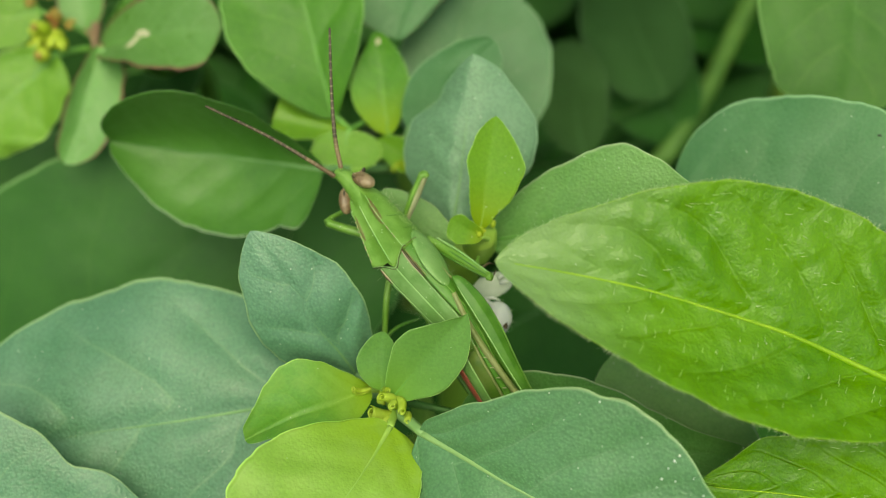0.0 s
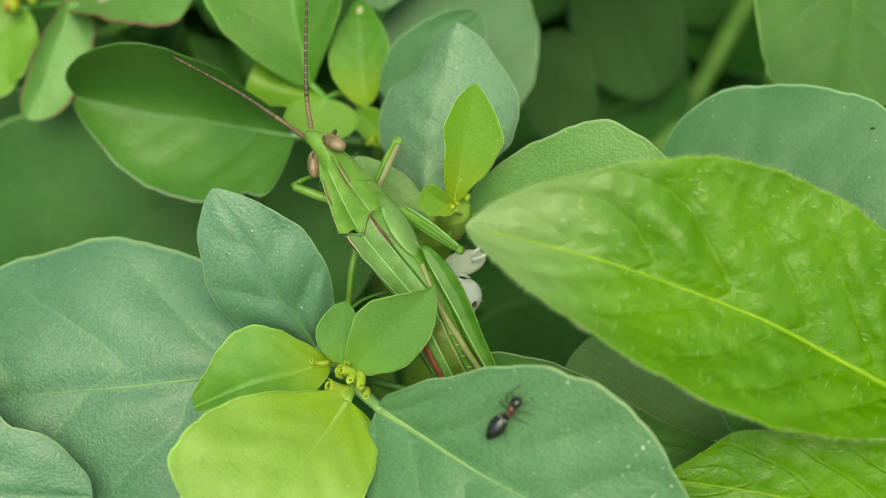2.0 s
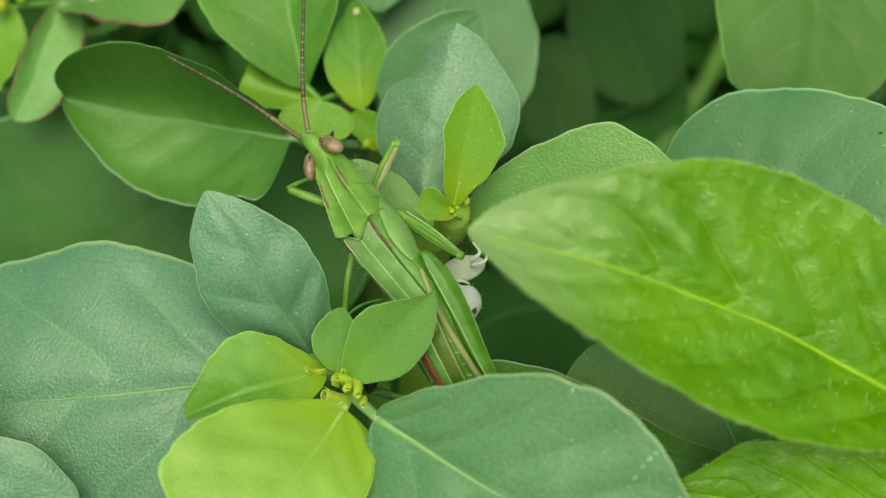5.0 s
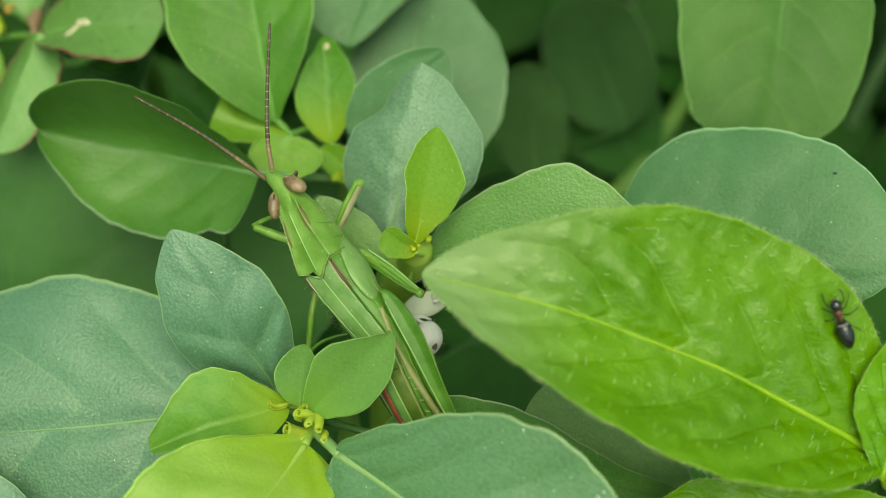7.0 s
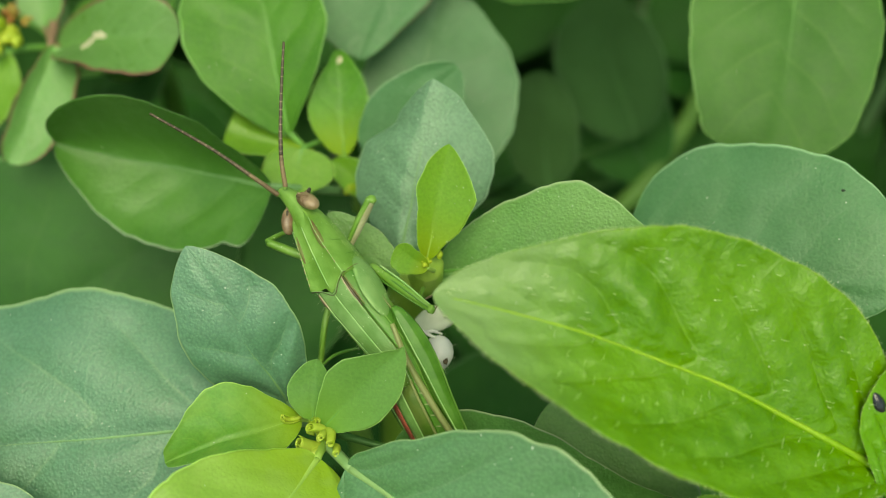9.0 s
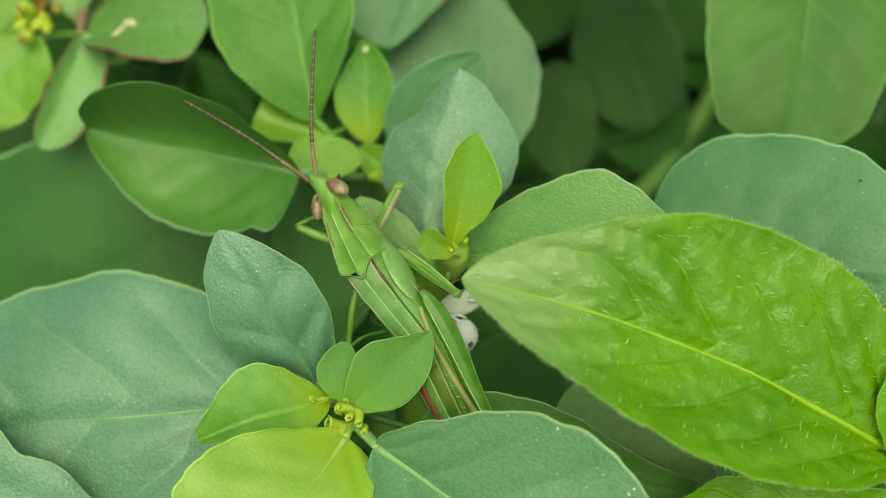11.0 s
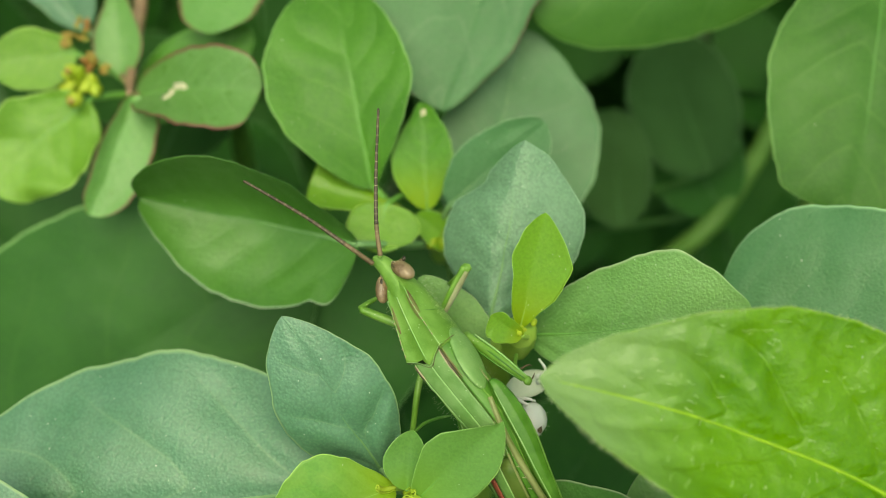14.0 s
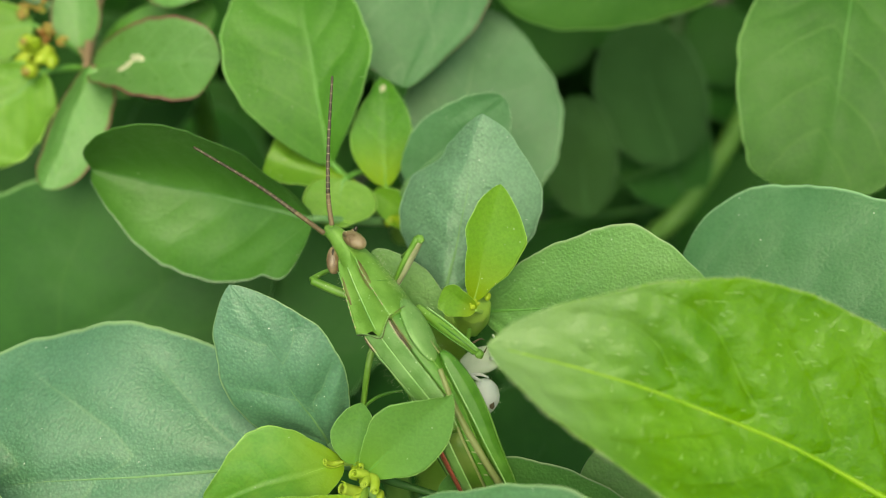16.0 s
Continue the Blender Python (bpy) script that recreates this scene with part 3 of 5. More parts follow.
leaf(middle_plant, YOUNG, (0.46, 0.23, -0.35), (0.63, 1.58, 0.10), 0.27, 0.35, 0.10, 0.10, a=.7, b=.75, left=(0.90, 0.88, 0.79, 0.79, 1.04, 1.11, 1.23, 1.25), right=(0.69, 0.71, 0.97, 1.10, 1.28, 1.20, 1.05, 1.01))
leaf(middle_plant, YOUNG, (0.48, 0.14, -0.20), (0.09, 0.36, -0.05), 0.23, 0.12, 0.08, 0.06, a=.5, b=.5, left=(0.74, 0.74, 0.74, 0.86, 1.03, 1.04, 1.35, 1.50), right=(0.86, 0.86, 0.86, 0.86, 0.87, 1.14, 1.27, 1.27))
leaf(middle_plant, WAXY, (0.12, 0.24, -1.00), (0.39, 2.48, -0.90), 0.62, 0.99, -0.60, -0.30, a=.5, b=.8, wave=.02, quilt=.08, left=(0.54, 0.89, 1.16, 1.27, 1.29, 0.88, 0.97, 1.00), right=(0.68, 0.71, 0.80, 0.95, 1.09, 1.16, 1.17, 1.45))
leaf(middle_plant, LIGHT, (0.59, 0.11, -1.00), (3.03, 0.61, 0.20), 0.755, 0.56, 0.08, 0.10, a=.55, b=.5, bend=0.04, arch=.15, quilt=.06, left=(0.78, 0.91, 0.98, 1.02, 1.14, 1.28, 1.09, 0.81))
leaf(middle_plant, LIGHT, (0.22, -0.03, -0.80), (-0.78, 0.73, -0.75), 0.26, 0.23, -0.10, 0.00, a=.5, b=.5, right=(0.98, 0.98, 1.01, 1.11, 1.08, 1.01, 0.93, 0.89))
leaf(rear_plant, GREEN, (-1.54, 1.85, -2.60), (-2.28, 4.76, -2.90), 1.01, 0.63, 0.20, 0.25, a=.5, b=.5, arch=.3, quilt=.06, left=(0.73, 0.94, 1.09, 1.14, 1.13, 1.10, 1.03, 0.83), right=(0.59, 0.89, 1.16, 1.30, 1.22, 1.09, 0.93, 0.81))
leaf(rear_plant, YOUNG, (-1.11, 1.60, -2.60), (-2.39, 1.87, -2.60), 0.24, 0.26, 0.20, -0.15, a=.6, b=.2, left=(0.80, 0.80, 0.81, 1.00, 1.02, 1.13, 1.22, 1.22), right=(0.68, 0.68, 0.68, 0.69, 0.89, 0.91, 1.51, 1.80))
dot_leaf = leaf(rear_plant, FRESH, (-0.77, 1.61, -2.65), (-0.96, 3.08, -2.70), 0.36, 0.34, 0.10, 0.10, a=.55, b=.55, arch=.1, quilt=.04, left=(1.16, 1.22, 1.27, 1.25, 1.09, 0.87, 0.57, 0.56), right=(0.91, 0.98, 1.09, 1.17, 1.11, 1.01, 0.88, 0.85))
leaf(rear_plant, PALE, (-1.31, 1.65, -2.30), (-1.38, 1.10, -2.10), 0.50, 0.47, 0.05, -0.05, a=.38, b=.30, notch=.20, node=(-0.95, 1.75, -2.9), label="small two-lobed green leaf")
leaf(rear_plant, YOUNG, (-0.31, 1.13, -2.70), (-0.92, 1.54, -2.60), 0.22, 0.22, 0.10, 0.10, a=.5, b=.5)
leaf(rear_plant, DULL, (-1.60, 1.07, -1.80), (-4.62, 1.50, -2.35), 1.05, 0.66, 0.35, 1.35, a=.5, b=.5, arch=-.35, quilt=.04, fold=2.0, curl=0.3, left=(1.65, 1.09, 1.08, 1.03, 0.97, 0.88, 0.71, 0.58), right=(0.68, 0.80, 0.96, 1.03, 1.08, 1.02, 0.86, 0.72))
leaf(rear_plant, BACK, (-0.04, 1.24, -3.40), (0.43, 4.42, -4.00), 0.86, 1.38, 0.00, 0.00, a=.5, b=.5, wave=.02, left=(1.05, 1.05, 1.05, 1.01, 0.96, 0.96, 0.96, 0.96), right=(1.13, 1.13, 1.08, 1.07, 1.06, 1.00, 0.82, 0.72))
leaf(rear_plant, WAXYRED, (0.41, 7.13, -3.30), (-0.67, 3.03, -3.05), 0.82, 1.61, 0.00, 0.00, a=.5, b=.5, wave=.02, left=(1.21, 1.21, 1.21, 1.15, 0.93, 0.95, 0.73, 0.61))
leaf(rear_plant, BACK, (-0.49, 1.69, -2.40), (0.70, 2.85, -2.10), 0.44, 0.55, 0.10, 0.00, a=.5, b=.45, left=(1.12, 1.12, 1.12, 1.10, 0.97, 0.92, 0.83, 0.82), right=(1.03, 1.03, 1.03, 1.03, 1.03, 1.02, 0.94, 0.90))
top_leaf = leaf(right_plant, DIM, (4.74, 6.22, -3.60), (0.41, 4.72, -3.50), 1.11, 0.82, -0.40, 0.45, a=.5, b=.5, arch=.1, left=(0.98, 0.98, 0.98, 0.97, 0.99, 1.01, 1.04, 1.06))
swaying_leaf = leaf(right_plant, DIM, (5.45, 5.42, -2.90), (5.07, 1.94, -2.60), 1.33, 1.52, 0.00, 0.00, a=.5, b=.5, arch=.2, quilt=.06, left=(0.96, 0.96, 0.96, 0.95, 0.94, 0.97, 1.09, 1.17), right=(0.94, 0.94, 0.94, 0.94, 0.92, 0.94, 1.03, 1.34))
spotted_leaf = leaf(right_plant, BACK, (2.95, 0.29, -1.45), (6.15, 0.36, -0.05), 1.71, 0.66, -0.35, 0.00, a=.45, b=.5, arch=.1, wave=.02, quilt=.03, left=(1.14, 1.06, 1.01, 0.97, 0.955, 0.97, 0.97, 0.97), right=(1.03, 1.03, 1.03, 1.03, 1.03, 1.03, 1.00, 0.80))
scar_leaf = leaf(budding_plant, REDRIM, (-5.08, 3.03, -3.60), (-3.12, 3.13, -2.60), 0.58, 0.60, 0.10, 0.50, a=.5, b=.45, arch=.2, wave=.04, left=(0.78, 0.78, 0.82, 0.90, 1.00, 1.12, 1.24, 1.37), right=(0.69, 0.69, 0.69, 0.71, 0.90, 1.07, 1.39, 1.80))
leaf(budding_plant, REDRIM, (-5.06, 3.00, -3.40), (-5.45, 1.22, -3.00), 0.58, 0.18, 0.00, 0.20, a=.5, b=.5, wave=.02, left=(1.10, 1.08, 0.94, 0.94, 0.94, 0.95, 1.01, 1.04), right=(0.83, 0.83, 0.84, 0.85, 0.94, 0.98, 1.31, 1.42))
leaf(budding_plant, PALE, (-5.79, 2.92, -3.60), (-7.11, 1.53, -3.40), 0.78, 0.62, 0.10, 0.10, a=.45, b=.5, wave=.18, quilt=.05, left=(0.92, 0.96, 1.04, 1.05, 1.03, 1.01, 0.99, 0.99), right=(0.76, 0.83, 1.05, 1.07, 1.07, 1.07, 1.07, 1.07))
leaf(budding_plant, PALE, (-6.06, 3.60, -3.80), (-7.23, 3.33, -3.60), 0.50, 0.41, 0.10, 0.10, a=.5, b=.5, left=(1.03, 1.03, 1.01, 1.00, 0.98, 0.98, 0.98, 0.98), right=(0.94, 0.94, 0.95, 1.02, 1.04, 1.04, 1.04, 1.04))
leaf(budding_plant, REDRIM, (-5.44, 3.33, -4.00), (-5.71, 4.75, -4.20), 0.30, 0.34, 0.10, 0.10, a=.5, b=.7, left=(1.30, 1.30, 1.26, 1.19, 0.94, 0.69, 0.66, 0.66), right=(1.20, 1.20, 1.13, 1.04, 0.88, 0.85, 0.85, 0.85))
leaf(budding_plant, REDRIM, (-4.67, 5.89, -4.60), (-4.07, 4.01, -3.80), 1.11, 0.42, 0.00, 0.10, a=.5, b=.5, wave=.02, left=(0.99, 0.99, 0.99, 0.99, 0.99, 0.96, 0.94, 1.14), right=(0.76, 0.76, 0.76, 0.77, 0.98, 1.15, 1.38, 1.44), node=(-4.95, 6.90, -5.60))
leaf(budding_plant, OLD, (-6.18, 4.08, -4.60), (-7.51, 5.54, -4.60), 0.38, 0.69, 0.10, 0.10, a=.5, b=.5, left=(0.97, 0.97, 0.98, 1.02, 1.02, 1.02, 1.02, 1.02), right=(0.82, 0.87, 1.04, 1.05, 1.05, 1.05, 1.05, 1.05))
leaf(budding_plant, GREEN, (-5.32, 2.85, -4.60), (-3.62, 4.20, -4.40), 0.62, 0.50, 0.00, 0.00, a=.5, b=.6)
# Leaves behind, in colours that already hold the shade.
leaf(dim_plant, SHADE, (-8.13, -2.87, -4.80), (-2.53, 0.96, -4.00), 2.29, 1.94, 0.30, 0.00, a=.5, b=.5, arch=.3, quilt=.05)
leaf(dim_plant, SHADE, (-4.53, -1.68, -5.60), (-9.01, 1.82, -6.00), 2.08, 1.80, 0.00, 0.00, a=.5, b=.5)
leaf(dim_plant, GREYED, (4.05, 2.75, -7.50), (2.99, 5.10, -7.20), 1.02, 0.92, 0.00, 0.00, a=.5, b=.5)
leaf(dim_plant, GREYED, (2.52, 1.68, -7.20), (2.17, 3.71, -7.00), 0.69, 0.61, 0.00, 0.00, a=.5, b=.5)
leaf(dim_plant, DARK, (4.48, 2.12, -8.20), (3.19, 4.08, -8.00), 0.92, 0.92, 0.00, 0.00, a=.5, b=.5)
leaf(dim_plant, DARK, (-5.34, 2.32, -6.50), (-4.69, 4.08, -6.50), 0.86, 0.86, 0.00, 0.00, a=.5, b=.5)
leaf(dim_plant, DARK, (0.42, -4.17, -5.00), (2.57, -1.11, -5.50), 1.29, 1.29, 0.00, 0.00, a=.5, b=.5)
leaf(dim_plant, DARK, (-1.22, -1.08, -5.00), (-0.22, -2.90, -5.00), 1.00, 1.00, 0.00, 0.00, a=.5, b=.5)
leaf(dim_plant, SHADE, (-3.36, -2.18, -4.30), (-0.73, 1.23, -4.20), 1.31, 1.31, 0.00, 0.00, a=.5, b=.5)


bm = bmesh.new()
tube(bm, [at(*p) - dim_plant.location for p in smooth_line([(6.4, 5.6, -9.3), (5.75, 4.4, -9.0), (5.0, 3.0, -8.6), (4.1, 1.7, -8.3), (2.6, 0.4, -9.5)], 24)], 0.0019, 10)
part("side_stem", bm, STEM_DIM, dim_plant, "green side stem")

bm = bmesh.new()
tube(bm, [at(*p) - budding_plant.location for p in smooth_line([(-5.19, 3.01, -3.6), (-5.27, 3.25, -3.9), (-5.39, 3.9, -4.4), (-5.42, 4.58, -4.7), (-5.69, 5.13, -5.0), (-6.14, 5.69, -5.2)], 24)],
     [0.0005 + 0.0006 * min(1, i / 14) for i in range(25)], 10)
part("side_stem", bm, STEM_RED, budding_plant, "reddish tan side stem")

# ---- dense foliage deep in the shrub ----
def foliage(name, amount, box, seed, label):
    rnd = random.Random(seed)
    bm = bmesh.new()
    uvl = bm.loops.layers.uv.new("UVMap")
    (x0, x1), (y0, y1), (z0, z1) = box
    twigs = random.Random(seed + 50)
    for k in range(24):
        top = at(twigs.uniform(x0, x1), twigs.uniform(y0, y1), z0 + 0.6 * (z1 - z0))
        foot = Vector((top.x + twigs.uniform(-0.05, 0.05), top.y + twigs.uniform(0.0, 0.08), -0.01))
        mid = (top + foot) / 2 + Vector((twigs.uniform(-0.02, 0.02), twigs.uniform(-0.02, 0.02), 0))
        tube(bm, smooth_line([foot, mid, top], 8), [0.0028 - 0.0002 * i for i in range(9)], 6)
    for k in range(amount):
        B = Vector((rnd.uniform(x0, x1), rnd.uniform(y0, y1), rnd.uniform(z0, z1)))
        ang = rnd.uniform(0, 2 * math.pi)
        d = Vector((math.cos(ang), math.sin(ang), rnd.uniform(-0.5, 0.4))).normalized()
        ln = rnd.uniform(1.6, 3.6)
        w = ln * rnd.uniform(0.28, 0.38)
        nrm = Vector((rnd.uniform(-0.5, 0.5), rnd.uniform(-0.2, 0.7), 1))
        side = d.cross(nrm).normalized()
        up = side.cross(d)
        rows = []
        for i in range(9):
            s = i / 8
            p = (s**0.5 * (1 - s) ** 0.5) * 2
            row = []
            for j in (-1, -0.5, 0, 0.5, 1):
                q = B + d * (ln * s) + side * (w * p * j) + up * (0.18 * ln * s * (1 - s) * 2 + 0.12 * w * abs(j) * p)
                row.append((bm.verts.new(at(*q)), (s, j * 0.5 + 0.5)))
            rows.append(row)
        for r0, r1 in zip(rows, rows[1:]):
            for j in range(4):
                four = (r0[j], r0[j + 1], r1[j + 1], r1[j])
                f = bm.faces.new([c[0] for c in four])
                for loop, c in zip(f.loops, four):
                    loop[uvl].uv = c[1]
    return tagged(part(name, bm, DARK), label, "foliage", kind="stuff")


# All these leaf masses take the leaf colour that has the shade in it.
foliage("deep_foliage", 1900, ((-17, 17), (-14, 18), (-19, -11.0)), 3, "dense leaves deep inside the shrub, shade in their dark colour")
# Mostly out of view; packed close to keep side light off the depths.
foliage("outer_foliage", 560, ((-34, -9), (-16, 22), (-14, -0.5)), 5, "dense leaves of the surrounding shrub, shade in their dark colour")
foliage("outer_foliage", 560, ((9.5, 34), (-16, 22), (-14, -0.5)), 6, "dense leaves of the surrounding shrub, shade in their dark colour")
foliage("outer_foliage", 420, ((-14, 14), (8, 30), (-12, -2)), 7, "dense leaves of the surrounding shrub, shade in their dark colour")
foliage("outer_foliage", 260, ((-14, 14), (-22, -8), (-12, -1)), 8, "dense leaves of the surrounding shrub, shade in their dark colour")


# ---- small growth on the plants ----
def on_leaf(ob, x, y, above=0.0):
    """The place over (x, y) of the slope on the leaf's upper face, and the face's normal, in slope centimetres."""
    vs = [ob.parent.location + ob.location + v.co for v in ob.data.vertices]
    tree = BVHTree.FromPolygons(vs, [p.vertices[:] for p in ob.data.polygons])
    hit, normal, _, _ = tree.ray_cast(at(x, y, 6.0), turned((0, 0, -1)), 0.2)
    if hit is None:
        hit, normal, _, _ = tree.find_nearest(at(x, y, 0.8))
    back = SLOPE.inverted()
    n = back.to_3x3() @ normal
    if n.z < 0:
        n = -n
    return back @ hit * 100 + n * above, n


def bud_cluster(owner, centre, amount, spread, size, material, seed, label, name="bud"):
    rnd = random.Random(seed)
    for k in range(amount):
        c = Vector(centre) + Vector((rnd.uniform(-1, 1), rnd.uniform(-1, 1), rnd.uniform(-0.6, 0.6))) * spread
        out = (c - Vector(centre) + Vector((0, 0, 0.5 * spread + 0.02))).normalized()
        bm = bmesh.new()
        r = size * rnd.uniform(0.6, 1.15)
        line = smooth_line([c - out * r * 1.5, c, c + out * r * 1.6 + Vector((rnd.uniform(-1, 1), rnd.uniform(-1, 1), 0)) * r * 0.6], 7)
        tube(bm, [at(*p) - owner.location for p in line], [0.01 * r * q for q in (0.35, 0.6, 0.85, 1.0, 0.95, 0.8, 0.55, 0.2)], 8)
        part(name, bm, material, owner, label)


def curled_tip(owner, centre, amount, spread, size, material, seed, label):
    """Unfolding leaflets: small hollow blades that curl over, set round a growing point."""
    rnd = random.Random(seed)
    for k in range(amount):
        ang = 2 * math.pi * (k + rnd.uniform(-0.3, 0.3)) / amount
        out = Vector((math.cos(ang), math.sin(ang), 0))
        across = Vector((-math.sin(ang), math.cos(ang), 0))
        r = size * rnd.uniform(0.7, 1.25)
        curl = rnd.uniform(1.7, 3.6) * rnd.choice((1, 1, -0.6))
        base = Vector(centre) + out * spread * rnd.uniform(0.1, 0.9) + Vector((0, 0, rnd.uniform(-0.06, 0.05)))
        bm = bmesh.new()
        rows = []
        for i in range(11):
            f = i / 10
            a = curl * f
            c = base + out * (r * math.sin(a) / 1.3) + Vector((0, 0, 1)) * (r * (1.2 * f - 0.35 * (1 - math.cos(a)))) + across * (0.25 * r * math.sin(3 * f + k))
            w = r * 0.42 * (0.35 + 1.6 * f * (1 - f) + 0.35 * (1 - f)) * (1 - 0.7 * f**4)
            row = []
            for h in range(8):
                b = 2 * math.pi * h / 8
                n = out * math.cos(a) * -1 + Vector((0, 0, 1)) * 0.4
                row.append(bm.verts.new(at(*(c + across * (w * math.cos(b)) + n.normalized() * (w * 0.45 * math.sin(b) + 0.35 * w * math.cos(b) ** 2))) - owner.location))
            rows.append(row)
        for a, b in zip(rows, rows[1:]):
            for h in range(8):
                bm.faces.new((a[h], a[(h + 1) % 8], b[(h + 1) % 8], b[h]))
        bm.faces.new(rows[0][::-1])
        bm.faces.new(rows[-1])
        bmesh.ops.recalc_face_normals(bm, faces=bm.faces)
        part("growing_tip", bm, material, owner, label)


def rolled_leaflet(owner, foot, end, r, turns, material, label):
    """A young blade still rolled up: a sheet wound round its length, widest in the middle."""
    A, B = Vector(foot), Vector(end)
    d = (B - A).normalized()
    u = d.orthogonal().normalized()
    w = d.cross(u)
    bm = bmesh.new()
    sheets = []
    for skin in (0.0, -0.012):
        grid = []
        for i in range(9):
            f = i / 8
            girth = r * (0.55 + 0.9 * math.sin(math.pi * (0.12 + 0.62 * f)) * 0.6)
            c = A.lerp(B, f) + u * (0.06 * math.sin(math.pi * f))
            row = []
            for j in range(21):
                g = j / 20
                ang = 2 * math.pi * turns * g
                rad = girth * (0.42 + 0.58 * g) + skin
                row.append(bm.verts.new(at(*(c + (u * math.cos(ang) + w * math.sin(ang)) * rad + d * (0.25 * r * g))) - owner.location))
            grid.append(row)
        sheets.append(grid)
    top, low = sheets
    for i in range(8):
        for j in range(20):
            bm.faces.new((top[i][j], top[i][j + 1], top[i + 1][j + 1], top[i + 1][j]))
            bm.faces.new((low[i][j + 1], low[i][j], low[i + 1][j], low[i + 1][j + 1]))
        for j in (0, 20):
            bm.faces.new((top[i][j], top[i + 1][j], low[i + 1][j], low[i][j]))
    for i in (0, 8):
        for j in range(20):
            bm.faces.new((top[i][j], low[i][j], low[i][j + 1], top[i][j + 1]))
    bmesh.ops.recalc_face_normals(bm, faces=bm.faces)
    part("rolled_leaflet", bm, material, owner, label)


def flat_patch(name, leaf_ob, x, y, rx, ry, material, label, seed=0):
    p, n = on_leaf(leaf_ob, x, y)
    bm = bmesh.new()
    turn = (SLOPE.to_3x3() @ n.to_track_quat("Z", "Y").to_matrix()) @ Matrix.Rotation(seed * 1.3, 3, "Z")
    blob(bm, at(*p) - leaf_ob.parent.location - leaf_ob.location, (rx * 0.01, ry * 0.01, 0.00012), turn, 0.35, seed, 12, 7)
    part(name, bm, material, leaf_ob, label)


for foot, end, r, turns in (((-0.56, -2.00, 0.00), (-0.84, -1.92, 0.24), 0.088, 1.7), ((-0.56, -1.90, 0.00), (-0.72, -1.74, 0.30), 0.066, 1.5), ((-0.58, -1.78, 0.05), (-0.48, -1.90, 0.38), 0.058, 1.4),
                            ((-0.86, -1.67, -0.02), (-1.06, -1.66, 0.12), 0.050, 1.3), ((-0.76, -1.74, 0.00), (-0.66, -1.68, 0.24), 0.046, 1.3), ((-0.60, -2.02, 0.00), (-0.74, -2.10, 0.16), 0.055, 1.4),
                            ((-0.50, -1.98, 0.05), (-0.42, -2.02, 0.30), 0.050, 1.4), ((-0.64, -1.86, 0.05), (-0.60, -1.84, 0.36), 0.052, 1.6)):
    rolled_leaflet(front_plant, foot, end, r, turns, TIP, "rolled yellow-green young leaflet")
curled_tip(front_plant, (-0.62, -1.84, 0.02), 6, 0.10, 0.09, TIP, 2, "curled yellow-green growing tip")
bud_cluster(middle_plant, (0.46, 0.22, -0.2), 5, 0.05, 0.04, BUD, 3, "small yellow bud", "growing_tip")
bud_cluster(rear_plant, (-0.6, 1.25, -2.6), 5, 0.12, 0.07, BUD, 4, "small yellow bud", "growing_tip")
bud_cluster(budding_plant, (-6.05, 3.85, -3.7), 15, 0.20, 0.05, BUD_RED, 7, "small orange flower bud")
bud_cluster(budding_plant, (-5.72, 3.4, -3.6), 12, 0.16, 0.05, BUD_RED, 8, "small orange flower bud")
bud_cluster(budding_plant, (-5.95, 3.15, -3.5), 5, 0.20, 0.09, BUD, 18, "yellow-green seed capsule", "capsule")
bud_cluster(budding_plant, (-5.75, 3.15, -3.5), 2, 0.12, 0.11, BUD, 9, "green seed capsule", "capsule")
for k, (cx, cy, r) in enumerate(((-5.90, 2.86, 0.12), (-5.98, 3.28, 0.09))):
    bm = bmesh.new()
    blob(bm, at(cx, cy, -3.35) - budding_plant.location, (r * 0.01,) * 3, None, 0.1, k)
    capsule = part("capsule", bm, BUD, budding_plant, "round yellow-green seed capsule")
    bm = bmesh.new()
    blob(bm, at(cx - 0.02, cy - 0.02, -3.35 + r * 0.6) - budding_plant.location, (r * 0.0062, r * 0.0062, r * 0.0058), None, 0.1, k)
    part("calyx", bm, BUD_RED, capsule)
for k, (sx, sy) in enumerate(((-4.52, 2.96), (-4.46, 3.03), (-4.38, 3.08), (-4.29, 3.10))):
    flat_patch("dry_scar", scar_leaf, sx, sy, 0.085, 0.065, SCAR, "pale dry scar", k)
flat_patch("dry_tip", dot_leaf, -0.93, 2.93, 0.06, 0.05, SCAR, "pale dry tip", 2)
for k, (fx, fy, r) in enumerate(((2.42, -2.22, 0.030), (2.47, -2.16, 0.022), (2.36, -2.30, 0.018), (2.30, -2.42, 0.022), (2.26, -2.52, 0.016), (2.44, -2.44, 0.014),
                                 (2.72, -2.58, 0.020), (1.66, -1.62, 0.024), (2.55, -2.70, 0.016), (2.15, -2.05, 0.012), (2.00, -2.20, 0.010), (2.62, -2.40, 0.012))):
    flat_patch("fleck", broad_leaf, fx, fy, r * 0.62, r * 0.4, FLECK, "", k)


flat_patch("scar", top_leaf, 3.08, 5.37, 0.15, 0.10, SCAR, "pale dry scar", 8)
flat_patch("dark_spot", spotted_leaf, 5.39, 1.40, 0.016, 0.026, SPOT, "small dark spot", 3)
bm = bmesh.new()
blob(bm, at(0.61, 0.31, -0.32) - middle_plant.location, (0.0004, 0.0006, 0.0004), None, 0.3, 5)
part("stipule", bm, BUD, middle_plant, "dry tan stipule")


